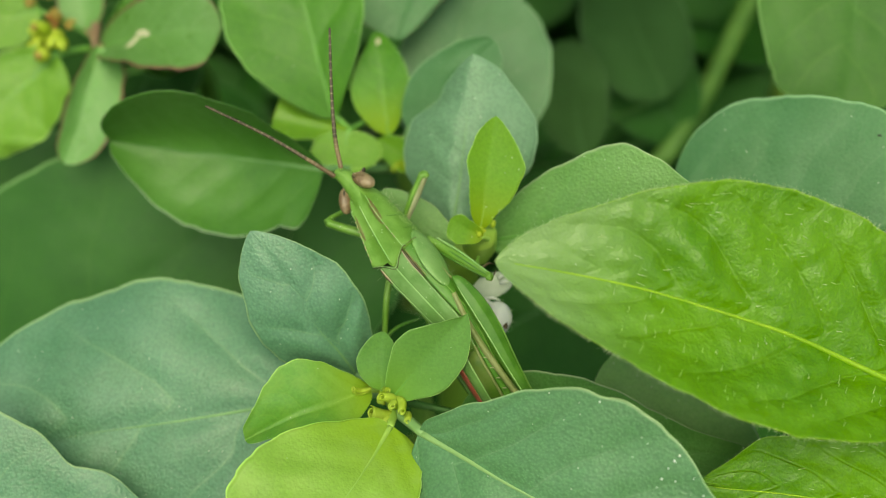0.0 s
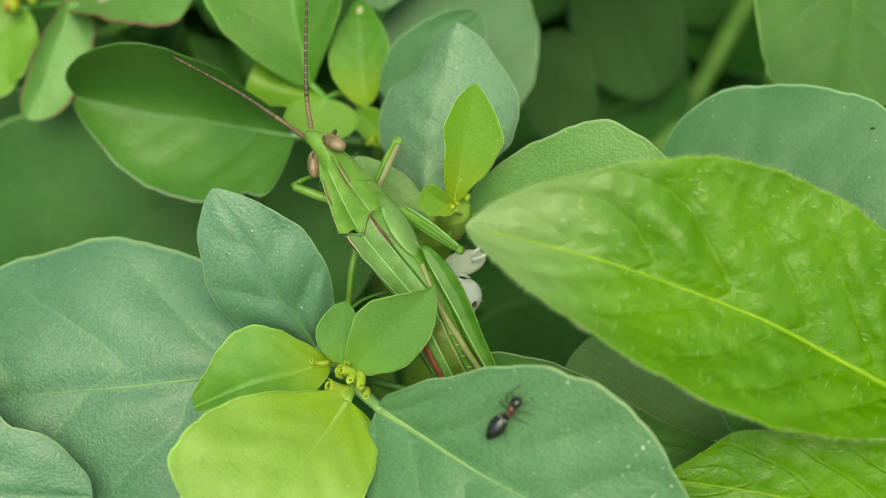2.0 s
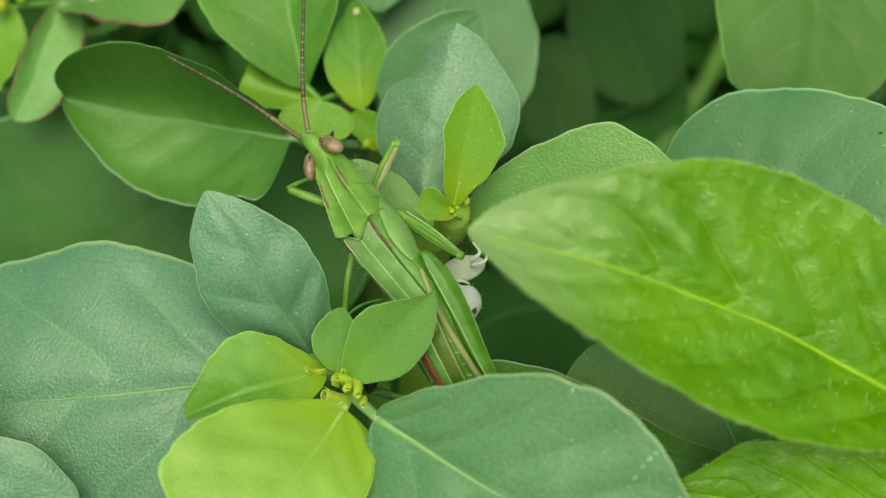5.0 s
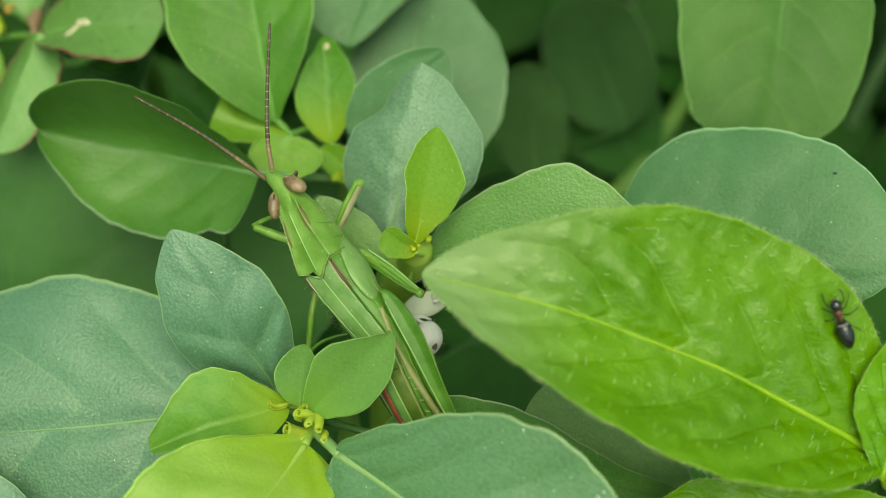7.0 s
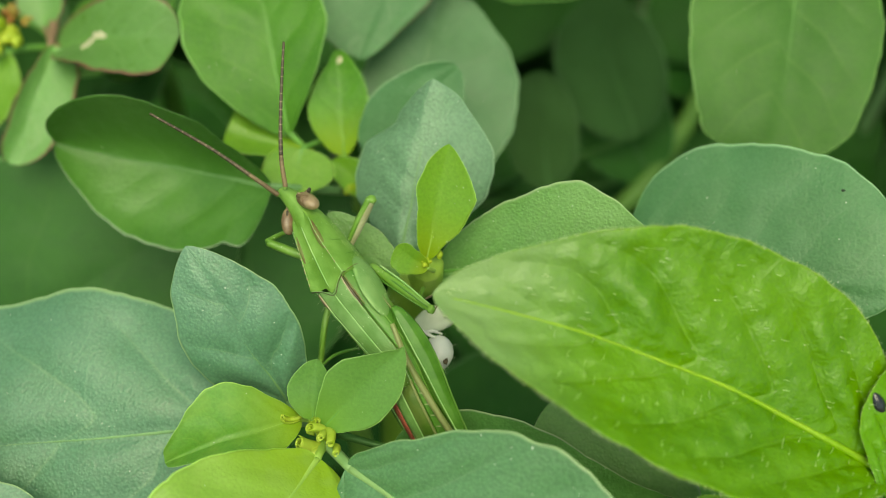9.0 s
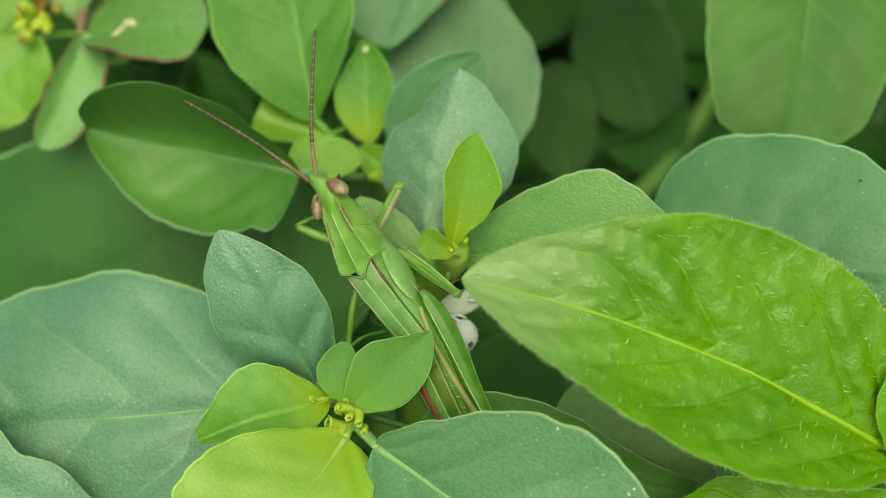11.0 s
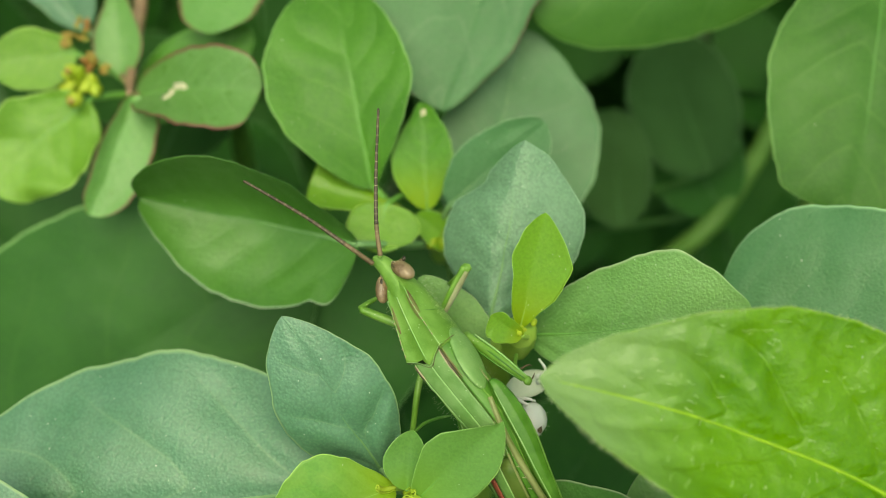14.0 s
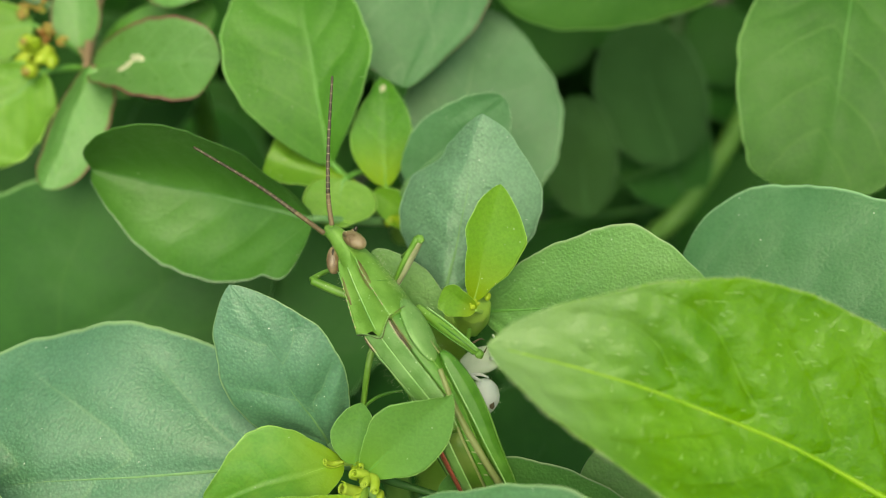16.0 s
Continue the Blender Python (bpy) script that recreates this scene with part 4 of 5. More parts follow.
# ---- the grasshopper ----
G_GREEN = skin_material("grasshopper_green", (0.132, 0.285, 0.034), (0.202, 0.380, 0.068), 0.40, scale=1400, dots=0.22, bump_depth=0.00009)
G_PALE = skin_material("grasshopper_pale", (0.24, 0.46, 0.14), (0.36, 0.56, 0.22), 0.4, scale=1400)
G_WING = skin_material("grasshopper_wing", (0.150, 0.310, 0.075), (0.225, 0.405, 0.130), 0.36, dots=0.20, scale=1800, see_through=0.12, bump_depth=0.00014)
# The side wings' own deep green, darkened further for the shade they lie in.
G_SIDE = skin_material("grasshopper_side_wing", (0.062, 0.185, 0.016), (0.104, 0.258, 0.034), 0.36, scale=1800, dots=0.12)
G_EYE = skin_material("grasshopper_eye", (0.17, 0.105, 0.055), (0.34, 0.245, 0.14), 0.18, gloss=0.7, scale=2400)
G_FEMUR = skin_material("grasshopper_thigh", (0.064, 0.192, 0.012), (0.104, 0.262, 0.028), 0.42, scale=1600, dots=0.10)
G_DARK = skin_material("dark_mark", (0.03, 0.025, 0.015), (0.10, 0.07, 0.03), 0.4, scale=1500)
G_BROWN = skin_material("brown_mark", (0.13, 0.075, 0.025), (0.16, 0.19, 0.045), 0.45, scale=1500)
G_ANT = skin_material("brown_antenna", (0.145, 0.100, 0.050), (0.245, 0.175, 0.090), 0.5, scale=1200)
G_ANT_DARK = skin_material("dark_antenna", (0.055, 0.040, 0.024), (0.105, 0.078, 0.046), 0.5, scale=1200)
G_RING = skin_material("pale_ring", (0.34, 0.27, 0.16), (0.48, 0.40, 0.26), 0.5)
G_FLESH = skin_material("tan_leg", (0.30, 0.30, 0.15), (0.40, 0.42, 0.24), 0.4, scale=900)
G_RED = skin_material("red_wing", (0.26, 0.045, 0.03), (0.34, 0.10, 0.06), 0.5)
G_OLIVE = skin_material("olive_wing", (0.065, 0.145, 0.014), (0.120, 0.180, 0.036), 0.36, scale=1200)
G_TAN = skin_material("tan_edge", (0.20, 0.24, 0.075), (0.28, 0.31, 0.12), 0.45)

# the middle line of the back, from the tip of the head to the end of the wings
BACK_LINE = [Vector(p) for p in ((-1.311, 0.931, -0.08), (-1.100, 0.702, 0.02), (-0.839, 0.240, 0.22), (-0.586, -0.165, 0.38), (-0.289, -0.499, 0.42), (0.007, -0.814, 0.42), (0.105, -0.940, 0.42),
                                 (0.290, -1.310, 0.38), (0.543, -1.767, 0.30), (0.80, -2.24, 0.16), (1.06, -2.70, 0.0))]
REACH = [0.0]
for p, q in zip(BACK_LINE, BACK_LINE[1:]):
    REACH.append(REACH[-1] + (q - p).length)
FINE_LINE = smooth_line(BACK_LINE, 270)
tau = radians(32)


def along(x):
    """The place on the middle line x centimetres from the tip of the head."""
    k = max(i for i in range(len(REACH) - 1) if REACH[i] <= max(x, 0.0))
    f = (k + (x - REACH[k]) / (REACH[k + 1] - REACH[k])) * 30
    i = min(max(int(math.floor(f)), 0), 269)
    return FINE_LINE[i].lerp(FINE_LINE[i + 1], f - i)


def body_frame(x):
    """Forward, right and up on the body, which leans over to its left."""
    d = (along(x + 0.25) - along(max(x, 0.0) - 0.25)).normalized()
    right = Vector((0, 0, 1)).cross(d).normalized()
    up = d.cross(right)
    return d, right * math.cos(tau) + up * math.sin(tau), up * math.cos(tau) - right * math.sin(tau)


def body(x, y, z):
    d, right, up = body_frame(x)
    return along(x) + right * y + up * (z - 0.13)


axis, g_side, g_up = body_frame(1.0)


hopper = tagged(new("grasshopper"), "slender green grasshopper with brown eyes resting on a shoot", "grasshopper")
hopper.location = at(*body(1.8, 0, -0.4))


def g_at(p):
    return at(*p) - hopper.location


def loft(stations, profile, material, name, label="", lag=0.0):
    """A skin over half profiles mirrored to both sides; stations hold the numbers that profile() takes; lag shortens the rear of one side."""
    bm = bmesh.new()
    rings = []
    for st in stations:
        half = profile(*st)
        ring = [(x, y, z) for x, y, z in half] + [(x - lag * max(0.0, (x - 0.8) / 0.4) ** 2 * min(1.0, y / 0.25), -y, z) for x, y, z in half[-2:0:-1]]
        rings.append([bm.verts.new(g_at(body(*p))) for p in ring])
    n = len(rings[0])
    for a, b in zip(rings, rings[1:]):
        for k in range(n):
            bm.faces.new((a[k], a[(k + 1) % n], b[(k + 1) % n], b[k]))
    bm.faces.new(rings[0][::-1])
    bm.faces.new(rings[-1])
    bmesh.ops.recalc_face_normals(bm, faces=bm.faces)
    return part(name, bm, material, hopper, label)


def head_profile(x, w, top, bot):
    pts = []
    for k in range(13):
        a = math.pi * k / 12
        y = w * math.sin(a) ** 0.75
        z = (top + bot) / 2 + (top - bot) / 2 * math.copysign(abs(math.cos(a)) ** 0.8, math.cos(a))
        pts.append((x, y if 0 < k < 12 else 0.0, z))
    return pts


def interpolate(keys, n):
    """n + 1 stations on a smooth curve through the given ones."""
    out = []
    cols = [smooth_line([(i, c, 0) for i, c in enumerate(col)], n) for col in zip(*keys)]
    for i in range(n + 1):
        out.append([col[i].y for col in cols])
    return out


loft(interpolate([(-0.015, 0.015, 0.105, 0.06), (0.01, 0.055, 0.128, 0.0), (0.07, 0.085, 0.136, -0.05), (0.17, 0.100, 0.138, -0.10), (0.30, 0.125, 0.138, -0.18), (0.42, 0.160, 0.136, -0.26), (0.58, 0.190, 0.128, -0.32)], 30),
     head_profile, G_GREEN, "head", "pale green slanted head")


def disc_profile(x, wd, w, top, bot):
    back = 0.11 * max(0.0, (x - 0.46) / 0.74) ** 3
    half = [(0.0, top + 0.016), (0.02, top + 0.003), (wd * 0.55, top), (wd * 0.9, top + 0.002), (wd, top + 0.014), (wd * 1.07, top - 0.026), ((wd + w) / 2 + 0.02, top - 0.12),
            (w, (top + bot) / 2), (w * 0.98, bot + 0.10), (w * 0.75, bot + 0.02), (0.0, bot)]
    return [(x + back * (1 - min(1.0, y / wd)), y, z) for y, z in half]


pronotum = loft(interpolate([(0.35, 0.095, 0.122, 0.108, -0.18), (0.42, 0.124, 0.160, 0.122, -0.24), (0.50, 0.140, 0.192, 0.130, -0.29), (0.62, 0.152, 0.218, 0.132, -0.33), (0.80, 0.185, 0.250, 0.130, -0.38), (1.00, 0.222, 0.280, 0.130, -0.42), (1.19, 0.256, 0.305, 0.138, -0.40)], 28),
                disc_profile, G_GREEN, "pronotum", "green pronotum with pale keels", lag=0.07)
for sgn in (1, -1):
    bm = bmesh.new()
    pts = [g_at(body(0.47 + 0.42 * i / 16, sgn * (0.124 + 0.046 * i / 16), 0.106)) for i in range(17)]
    tube(bm, pts, [0.00012 + 0.00026 * math.sin(math.pi * (i + 0.5) / 17) ** 0.7 for i in range(17)], 10)
    part("side_stripe", bm, G_BROWN, pronotum, "brown stripe along the keel")
    bm = bmesh.new()
    tube(bm, [g_at(body(0.62 + 0.20 * i / 8, sgn * (0.136 + 0.03 * i / 8), 0.130)) for i in range(9)], [0.00002 + 0.00010 * math.sin(math.pi * (i + 0.5) / 9) for i in range(9)], 6)
    part("side_stripe", bm, G_DARK, pronotum, "dark core of the stripe")
bm = bmesh.new()
tube(bm, [g_at(body(0.50 + 0.74 * i / 14, 0.0, 0.143)) for i in range(15)], 0.00008, 6)
part("keel", bm, G_PALE, pronotum, "pale middle keel")
for sgn in (1, -1):
    bm = bmesh.new()
    tube(bm, [g_at(body(x, sgn * w, 0.142)) for x, w in ((0.46, 0.149), (0.6, 0.150), (0.8, 0.186), (1.0, 0.224), (1.19 if sgn > 0 else 1.122, 0.258 if sgn > 0 else 0.247))], 0.00005, 6)
    part("keel", bm, G_PALE, pronotum, "pale side keel")
    flecks = random.Random(31 + sgn)
    for k in range(9):
        x0 = 0.60 + 0.055 * k + flecks.uniform(-0.015, 0.015)
        w0 = 0.150 + 0.185 * max(0.0, x0 - 0.6)
        bm = bmesh.new()
        tube(bm, [g_at(body(x0, sgn * w0, 0.145)), g_at(body(x0 + flecks.uniform(0.015, 0.035), sgn * (w0 + 0.006), 0.146))], [0.00006, 0.00005], 6)
        part("pale_fleck", bm, G_RING, pronotum)
bm = bmesh.new()
edge = [(1.12, -0.272, 0.10), (1.125, -0.253, 0.146), (1.197, -0.13, 0.139), (1.31, 0.0, 0.148), (1.235, 0.13, 0.140), (1.185, 0.256, 0.148), (1.18, 0.275, 0.10)]
tube(bm, [g_at(body(*p)) for p in smooth_line(edge, 28)], 0.00003, 6)
part("rear_edge", bm, G_PALE, pronotum, "pale rear edge")
bm = bmesh.new()
tube(bm, [g_at(body(x + 0.016, y, z - 0.004)) for x, y, z in smooth_line(edge, 28)], [0.00003 + 0.00004 * abs(noise.noise(Vector((i * 0.7, 0, 0)))) for i in range(29)], 6)
part("rear_seam", bm, G_DARK, pronotum, "dark seam")
for sgn in (1, -1):
    bm = bmesh.new()
    tube(bm, [g_at(body(*p)) for p in smooth_line([(x if sgn > 0 else x - 0.08, sgn * y, z) for x, y, z in ((1.18, 0.285, 0.07), (1.15, 0.315, -0.05), (1.13, 0.312, -0.16))], 10)], 0.00004, 6)
    part("side_seam", bm, G_BROWN, pronotum, "dark seam at the rear of the side lobe")


def trunk_profile(x, w, top, bot):
    return [(x, w * math.sin(math.pi * k / 10) ** 0.8 if 0 < k < 10 else 0.0, (top + bot) / 2 + (top - bot) / 2 * math.cos(math.pi * k / 10)) for k in range(11)]


loft(interpolate([(1.10, 0.25, 0.11, -0.44), (1.7, 0.25, 0.08, -0.46), (2.4, 0.21, 0.03, -0.40), (3.2, 0.17, -0.01, -0.32), (3.9, 0.13, -0.04, -0.24), (4.25, 0.05, -0.08, -0.16)], 30), trunk_profile, G_GREEN, "abdomen", "green abdomen")


for x0 in (0.74, 0.93):
    for sgn in (1, -1):
        bm = bmesh.new()
        crease = [(x0, sgn * 0.20, 0.06), (x0 + 0.03, sgn * 0.262, -0.05), (x0 + 0.02, sgn * (0.268 + 0.02 * (x0 > 0.8)), -0.18), (x0 - 0.03, sgn * 0.262, -0.30)]
        tube(bm, [g_at(body(*p)) for p in smooth_line(crease, 14)], 0.000035, 5)
        part("crease", bm, G_SIDE, pronotum)


G_PLEURA = skin_material("thorax_plate", (0.16, 0.32, 0.080), (0.23, 0.40, 0.125), 0.48, scale=1400, dots=0.15, bump_depth=0.0002)
for k, (x0, y0, z0, rx, rz) in enumerate(((1.48, 0.275, -0.14, 0.0040, 0.0021), (1.40, -0.268, -0.15, 0.0024, 0.0017))):
    bm = bmesh.new()
    frame_of_body = Matrix((turned(axis), turned(g_side), turned(g_up))).transposed()
    blob(bm, g_at(body(x0, y0, z0)), (rx, 0.00056, rz), frame_of_body, 0.04, k + 3, 28, 16)
    part("thorax_plate", bm, G_PLEURA, hopper, "pale rough thorax plate")


def wing(name, rows, material, label, sgn):
    """A long stiff wing panel: rows of x and, for three lengthwise lines, y and z."""
    bm = bmesh.new()
    grid = []
    for x, *yz in rows:
        line = smooth_line([(x, (1.0 if sgn > 0 else -0.95) * yz[i], yz[i + 1]) for i in range(0, len(yz), 2)], 8)
        grid.append([(bm.verts.new(g_at(body(*p))), bm.verts.new(g_at(body(p[0], p[1] * 0.97, p[2] - 0.012)))) for p in line])
    for a, b in zip(grid, grid[1:]):
        for k in range(8):
            bm.faces.new((a[k][0], a[k + 1][0], b[k + 1][0], b[k][0]))
            bm.faces.new((a[k + 1][1], a[k][1], b[k][1], b[k + 1][1]))
        for k in (0, 8):
            bm.faces.new((a[k][0], b[k][0], b[k][1], a[k][1]))
    for row in (grid[0], grid[-1]):
        for k in range(8):
            bm.faces.new((row[k][0], row[k + 1][0], row[k + 1][1], row[k][1]))
    bmesh.ops.recalc_face_normals(bm, faces=bm.faces)
    return part(name, bm, material, hopper, label)


def vein_line(owner, pts, r=0.00006, material=None):
    bm = bmesh.new()
    narrow = 1.0 if owner.name.startswith("hind_femur") else 0.95
    tube(bm, [g_at(body(x, y * (narrow if y < 0 else 1.0), z)) for x, y, z in smooth_line(pts, 16)], r, 5)
    part("vein", bm, material or G_PALE, owner)


for sgn in (-1, 1):
    base = 0.200 if sgn > 0 else 0.262
    rows = interpolate([(1.04, -0.004, 0.100, 0.09, 0.104, base, 0.105), (1.13, -0.004, 0.124, 0.09, 0.128, base, 0.114), (1.21, -0.004, 0.130, 0.09, 0.133, 0.197, 0.123), (1.5, -0.004, 0.134, 0.09, 0.137, 0.188, 0.126), (1.8, -0.004, 0.135, 0.09, 0.138, 0.178, 0.122), (2.6, -0.004, 0.122, 0.085, 0.122, 0.160, 0.10),
                        (3.4, -0.004, 0.077, 0.075, 0.08, 0.135, 0.05), (4.1, -0.004, 0.032, 0.05, 0.03, 0.09, 0.0), (4.5, 0.002, 0.0, 0.02, 0.0, 0.035, -0.015)], 46)
    top = wing("tegmen", [r for r in rows if r[0] < 2.45], G_WING, "light green fore wing", sgn)
    tail = wing("wing_tip", [r for r in rows if r[0] > 2.36], G_OLIVE if sgn > 0 else G_WING, "olive rear of the fore wing" if sgn > 0 else "light green rear of the fore wing", sgn)
    if sgn > 0:
        vein_line(tail, [(2.45, sgn * 0.165, 0.108), (3.0, sgn * 0.150, 0.078), (3.6, sgn * 0.122, 0.038), (4.1, sgn * 0.092, 0.0)], 0.00016, G_TAN)
    vein_line(top, [(1.2, sgn * 0.196, 0.124), (1.5, sgn * 0.19, 0.128), (1.8, sgn * 0.18, 0.124), (2.6, sgn * 0.162, 0.101), (3.4, sgn * 0.136, 0.051), (4.1, sgn * 0.092, 0.001)], 0.00006, G_PALE)
    if sgn > 0:
        vein_line(top, [(1.32, 0.0, 0.134), (1.8, 0.0, 0.137), (2.6, 0.0, 0.122), (3.4, 0.0, 0.077), (4.1, 0.0, 0.032)], 0.00009)
    low = wing("side_wing", interpolate([(1.06, 0.195, 0.085, 0.250, 0.0, 0.280, -0.12), (1.16, 0.205, 0.095, 0.270, 0.0, 0.305, -0.12), (1.8, 0.190, 0.105, 0.270, 0.02, 0.305, -0.12), (2.6, 0.170, 0.08, 0.25, -0.01, 0.285, -0.13),
                                         (3.4, 0.145, 0.03, 0.215, -0.05, 0.25, -0.15), (4.1, 0.100, -0.02, 0.15, -0.06, 0.165, -0.11), (4.5, 0.04, -0.03, 0.05, -0.04, 0.055, -0.05)], 30), G_SIDE, "deep green side of the fore wing, darkened to stand for shade", sgn)
    vein_line(low, [(1.35, sgn * 0.278, 0.008), (1.9, sgn * 0.278, 0.020), (2.6, sgn * 0.258, -0.008), (3.4, sgn * 0.232, -0.05), (4.0, sgn * 0.165, -0.06)], 0.00006, G_GREEN)
    vein_line(low, [(1.45, sgn * 0.312, -0.12), (1.9, sgn * 0.311, -0.12), (2.6, sgn * 0.291, -0.13), (3.4, sgn * 0.257, -0.148), (4.1, sgn * 0.17, -0.11)], 0.00011, G_TAN)
    wide = 1.0 if sgn > 0 else -0.95
    for y0, z0, r, mat in ((0.214, 0.122, 0.00012, G_DARK), (0.232, 0.104, 0.00009, G_BROWN), (0.200, 0.128, 0.00006, G_RING)):
        bm = bmesh.new()
        tube(bm, [g_at(body(1.20 + (0.40 if sgn > 0 else 0.22) * i / 12, wide * (y0 - 0.012 * i / 12 + 0.006 * noise.noise(Vector((i * 0.6, y0 * 90, 0)))), z0 - 0.004 * i / 12)) for i in range(13)],
             [0.00003 + r * math.sin(math.pi * (i + 0.4) / 13.4) * (1 + 0.5 * noise.noise(Vector((i * 0.9, z0 * 70, 3)))) for i in range(13)], 6)
        part("wing_joint", bm, mat, hopper, "dark creased membrane at the wing base" if mat is G_DARK else "")
wing("hind_wing", interpolate([(2.6, 0.135, 0.136, 0.175, 0.128, 0.215, 0.105), (3.3, 0.115, 0.098, 0.155, 0.085, 0.19, 0.055), (4.2, 0.06, 0.045, 0.085, 0.035, 0.11, 0.01)], 12), G_RED, "reddish hind wing edge", -1)

for sgn in (1, -1):
    bm = bmesh.new()
    blob(bm, (0, 0, 0), (0.00148, 0.00072, 0.00092), None, 0.0, 0, 24, 16)
    basis = Matrix([turned(v) for v in body_frame(0.3)]).transposed()
    spin = Matrix.Rotation(sgn * radians(30), 3, "Z") @ Matrix.Rotation(radians(-14), 3, "Y")
    place = Matrix.Translation(g_at(body(0.30, sgn * 0.188, 0.065))) @ (basis @ spin).to_4x4() @ Matrix.Scale(1.25 if sgn > 0 else 1.14, 4)
    bm.transform(place)
    eye = part("eye", bm, G_EYE, hopper, "glossy brown compound eye")
    bm = bmesh.new()
    blob(bm, (0, 0, 0), (0.00034, 0.00016, 0.00011), None)
    bm.transform(place @ Matrix.Translation((-0.00045, 0.00016, 0.00088) if sgn > 0 else (-0.00060, 0.00036, 0.00070)))
    part("pupil_spot", bm, G_DARK, eye, "dark spot on the eye")
    bm = bmesh.new()
    tube(bm, smooth_line([(-0.00138, -0.0001, 0.00034), (-0.00118, 0.00018, 0.00052), (-0.00100, 0.00034, 0.00058), (-0.00062, 0.00046, 0.00066)], 10), 0.00007, 6, place)
    part("eye_streak", bm, G_RING, eye, "pale streak on the eye")


def antenna(line, rings):
    pts = smooth_line(line, 66)
    bm = bmesh.new()
    radii = []
    for i in range(67):
        s = i / 66
        radii.append(0.01 * (0.031 - 0.015 * s) * (1.0 if i % 3 else 0.82))
    tube(bm, [g_at(p) for p in pts[:23]], radii[:23], 8)
    ob = part("antenna", bm, G_ANT, hopper, "thin brown ringed antenna")
    bm = bmesh.new()
    tube(bm, [g_at(p) for p in pts[22:]], radii[22:], 8)
    part("antenna_tip", bm, G_ANT_DARK, ob, "dark brown ringed outer part")
    bm = bmesh.new()
    for i in range(15, 66, 3):
        d = (pts[i + 1] - pts[i]) * 0.12
        tube(bm, [g_at(pts[i] - d), g_at(pts[i] + d)], 0.01 * (0.0305 - 0.015 * i / 66) * 0.94, 8)
    part("joint_ring", bm, G_RING, ob, "pale rings")
    return ob


antenna([(-1.29, 0.865, 0.06), (-1.62, 1.07, 0.16), (-2.12, 1.36, 0.10), (-2.85, 1.715, -0.05)], 1)
antenna([(-1.215, 0.965, 0.06), (-1.28, 1.32, 0.14), (-1.325, 1.90, 0.12), (-1.355, 2.64, 0.02)], 2)
for base in ((-1.30, 0.87, 0.05), (-1.22, 0.96, 0.05)):
    bm = bmesh.new()
    blob(bm, g_at(Vector(base)), (0.00030,) * 3)
    part("antenna_base", bm, G_GREEN, hopper)


def leg(name, line, radii, material, label="", parent=None):
    bm = bmesh.new()
    n = 14
    pts = smooth_line(line, n)
    f = smooth_line([(i, r, 0) for i, r in enumerate(radii)], n)
    tube(bm, [g_at(p) for p in pts], [0.01 * max(0.004, q.y) for q in f], 10)
    return part(name, bm, material, parent or hopper, label)


def V3(*p):
    return Vector(p)


# middle leg with its knee held out over the shoot
femur = leg("femur", [V3(-0.18, 0.115, -0.14), V3(0.17, -0.09, 0.09), V3(0.53, -0.31, 0.22)], [0.056, 0.062, 0.060, 0.050, 0.042], G_GREEN, "green thigh")
for dx, dy, m_ in ((0.045, 0.05, G_PALE), (-0.03, -0.055, G_SIDE), (0.012, 0.0, G_SIDE)):
    leg("ridge", [V3(-0.12 + dx, 0.085 + dy, -0.045), V3(0.17 + dx, -0.09 + dy, 0.152 - abs(dy) * 0.5), V3(0.50 + dx * 0.6, -0.30 + dy * 0.6, 0.255 - abs(dy) * 0.4)], [0.010, 0.012, 0.008], m_, "lengthwise ridge", parent=femur)
bm = bmesh.new()
blob(bm, g_at(V3(0.545, -0.325, 0.215)), (0.00052, 0.00056, 0.0005), None, 0.25, 2)
part("knee", bm, G_GREEN, femur)
leg("tibia", [V3(0.54, -0.33, 0.18), V3(0.42, -0.22, -0.15), V3(0.44, -0.10, -0.5)], [0.036, 0.030, 0.026], G_GREEN, "green shin")
for k, line in enumerate(((V3(0.54, -0.33, 0.16), V3(0.60, -0.31, 0.10), V3(0.63, -0.25, 0.06)), (V3(0.47, -0.22, 0.0), V3(0.55, -0.17, -0.02), V3(0.60, -0.18, -0.04)))):
    leg("spine", list(line), [0.014, 0.010, 0.005], G_DARK, "dark spine")
# front legs
femur = leg("femur", [V3(-0.46, 0.34, -0.30), V3(-0.34, 0.62, -0.2), V3(-0.225, 0.885, -0.08)], [0.040, 0.052, 0.056, 0.050], G_FLESH, "tan and green thigh")
leg("thigh_stripe", [V3(-0.48, 0.37, -0.26), V3(-0.375, 0.64, -0.16), V3(-0.25, 0.905, -0.05)], [0.026, 0.032, 0.034, 0.040], G_GREEN, "green upper side", parent=femur)
bm = bmesh.new()
blob(bm, g_at(V3(-0.225, 0.89, -0.075)), (0.00060, 0.00056, 0.0005), None, 0.2, 3)
part("knee", bm, G_GREEN, femur)
leg("tibia", [V3(-0.215, 0.895, -0.10), V3(-0.30, 0.80, -0.3), V3(-0.41, 0.68, -0.55)], [0.034, 0.030, 0.024], G_GREEN, "green shin")
femur = leg("femur", [V3(-0.96, 0.18, -0.25), V3(-1.2, 0.25, -0.28), V3(-1.42, 0.32, -0.3)], [0.05, 0.055, 0.054, 0.046], G_GREEN, "green thigh")
leg("tibia", [V3(-1.425, 0.325, -0.3), V3(-1.34, 0.40, -0.4), V3(-1.17, 0.50, -0.55)], [0.04, 0.03, 0.024], G_GREEN, "green shin")
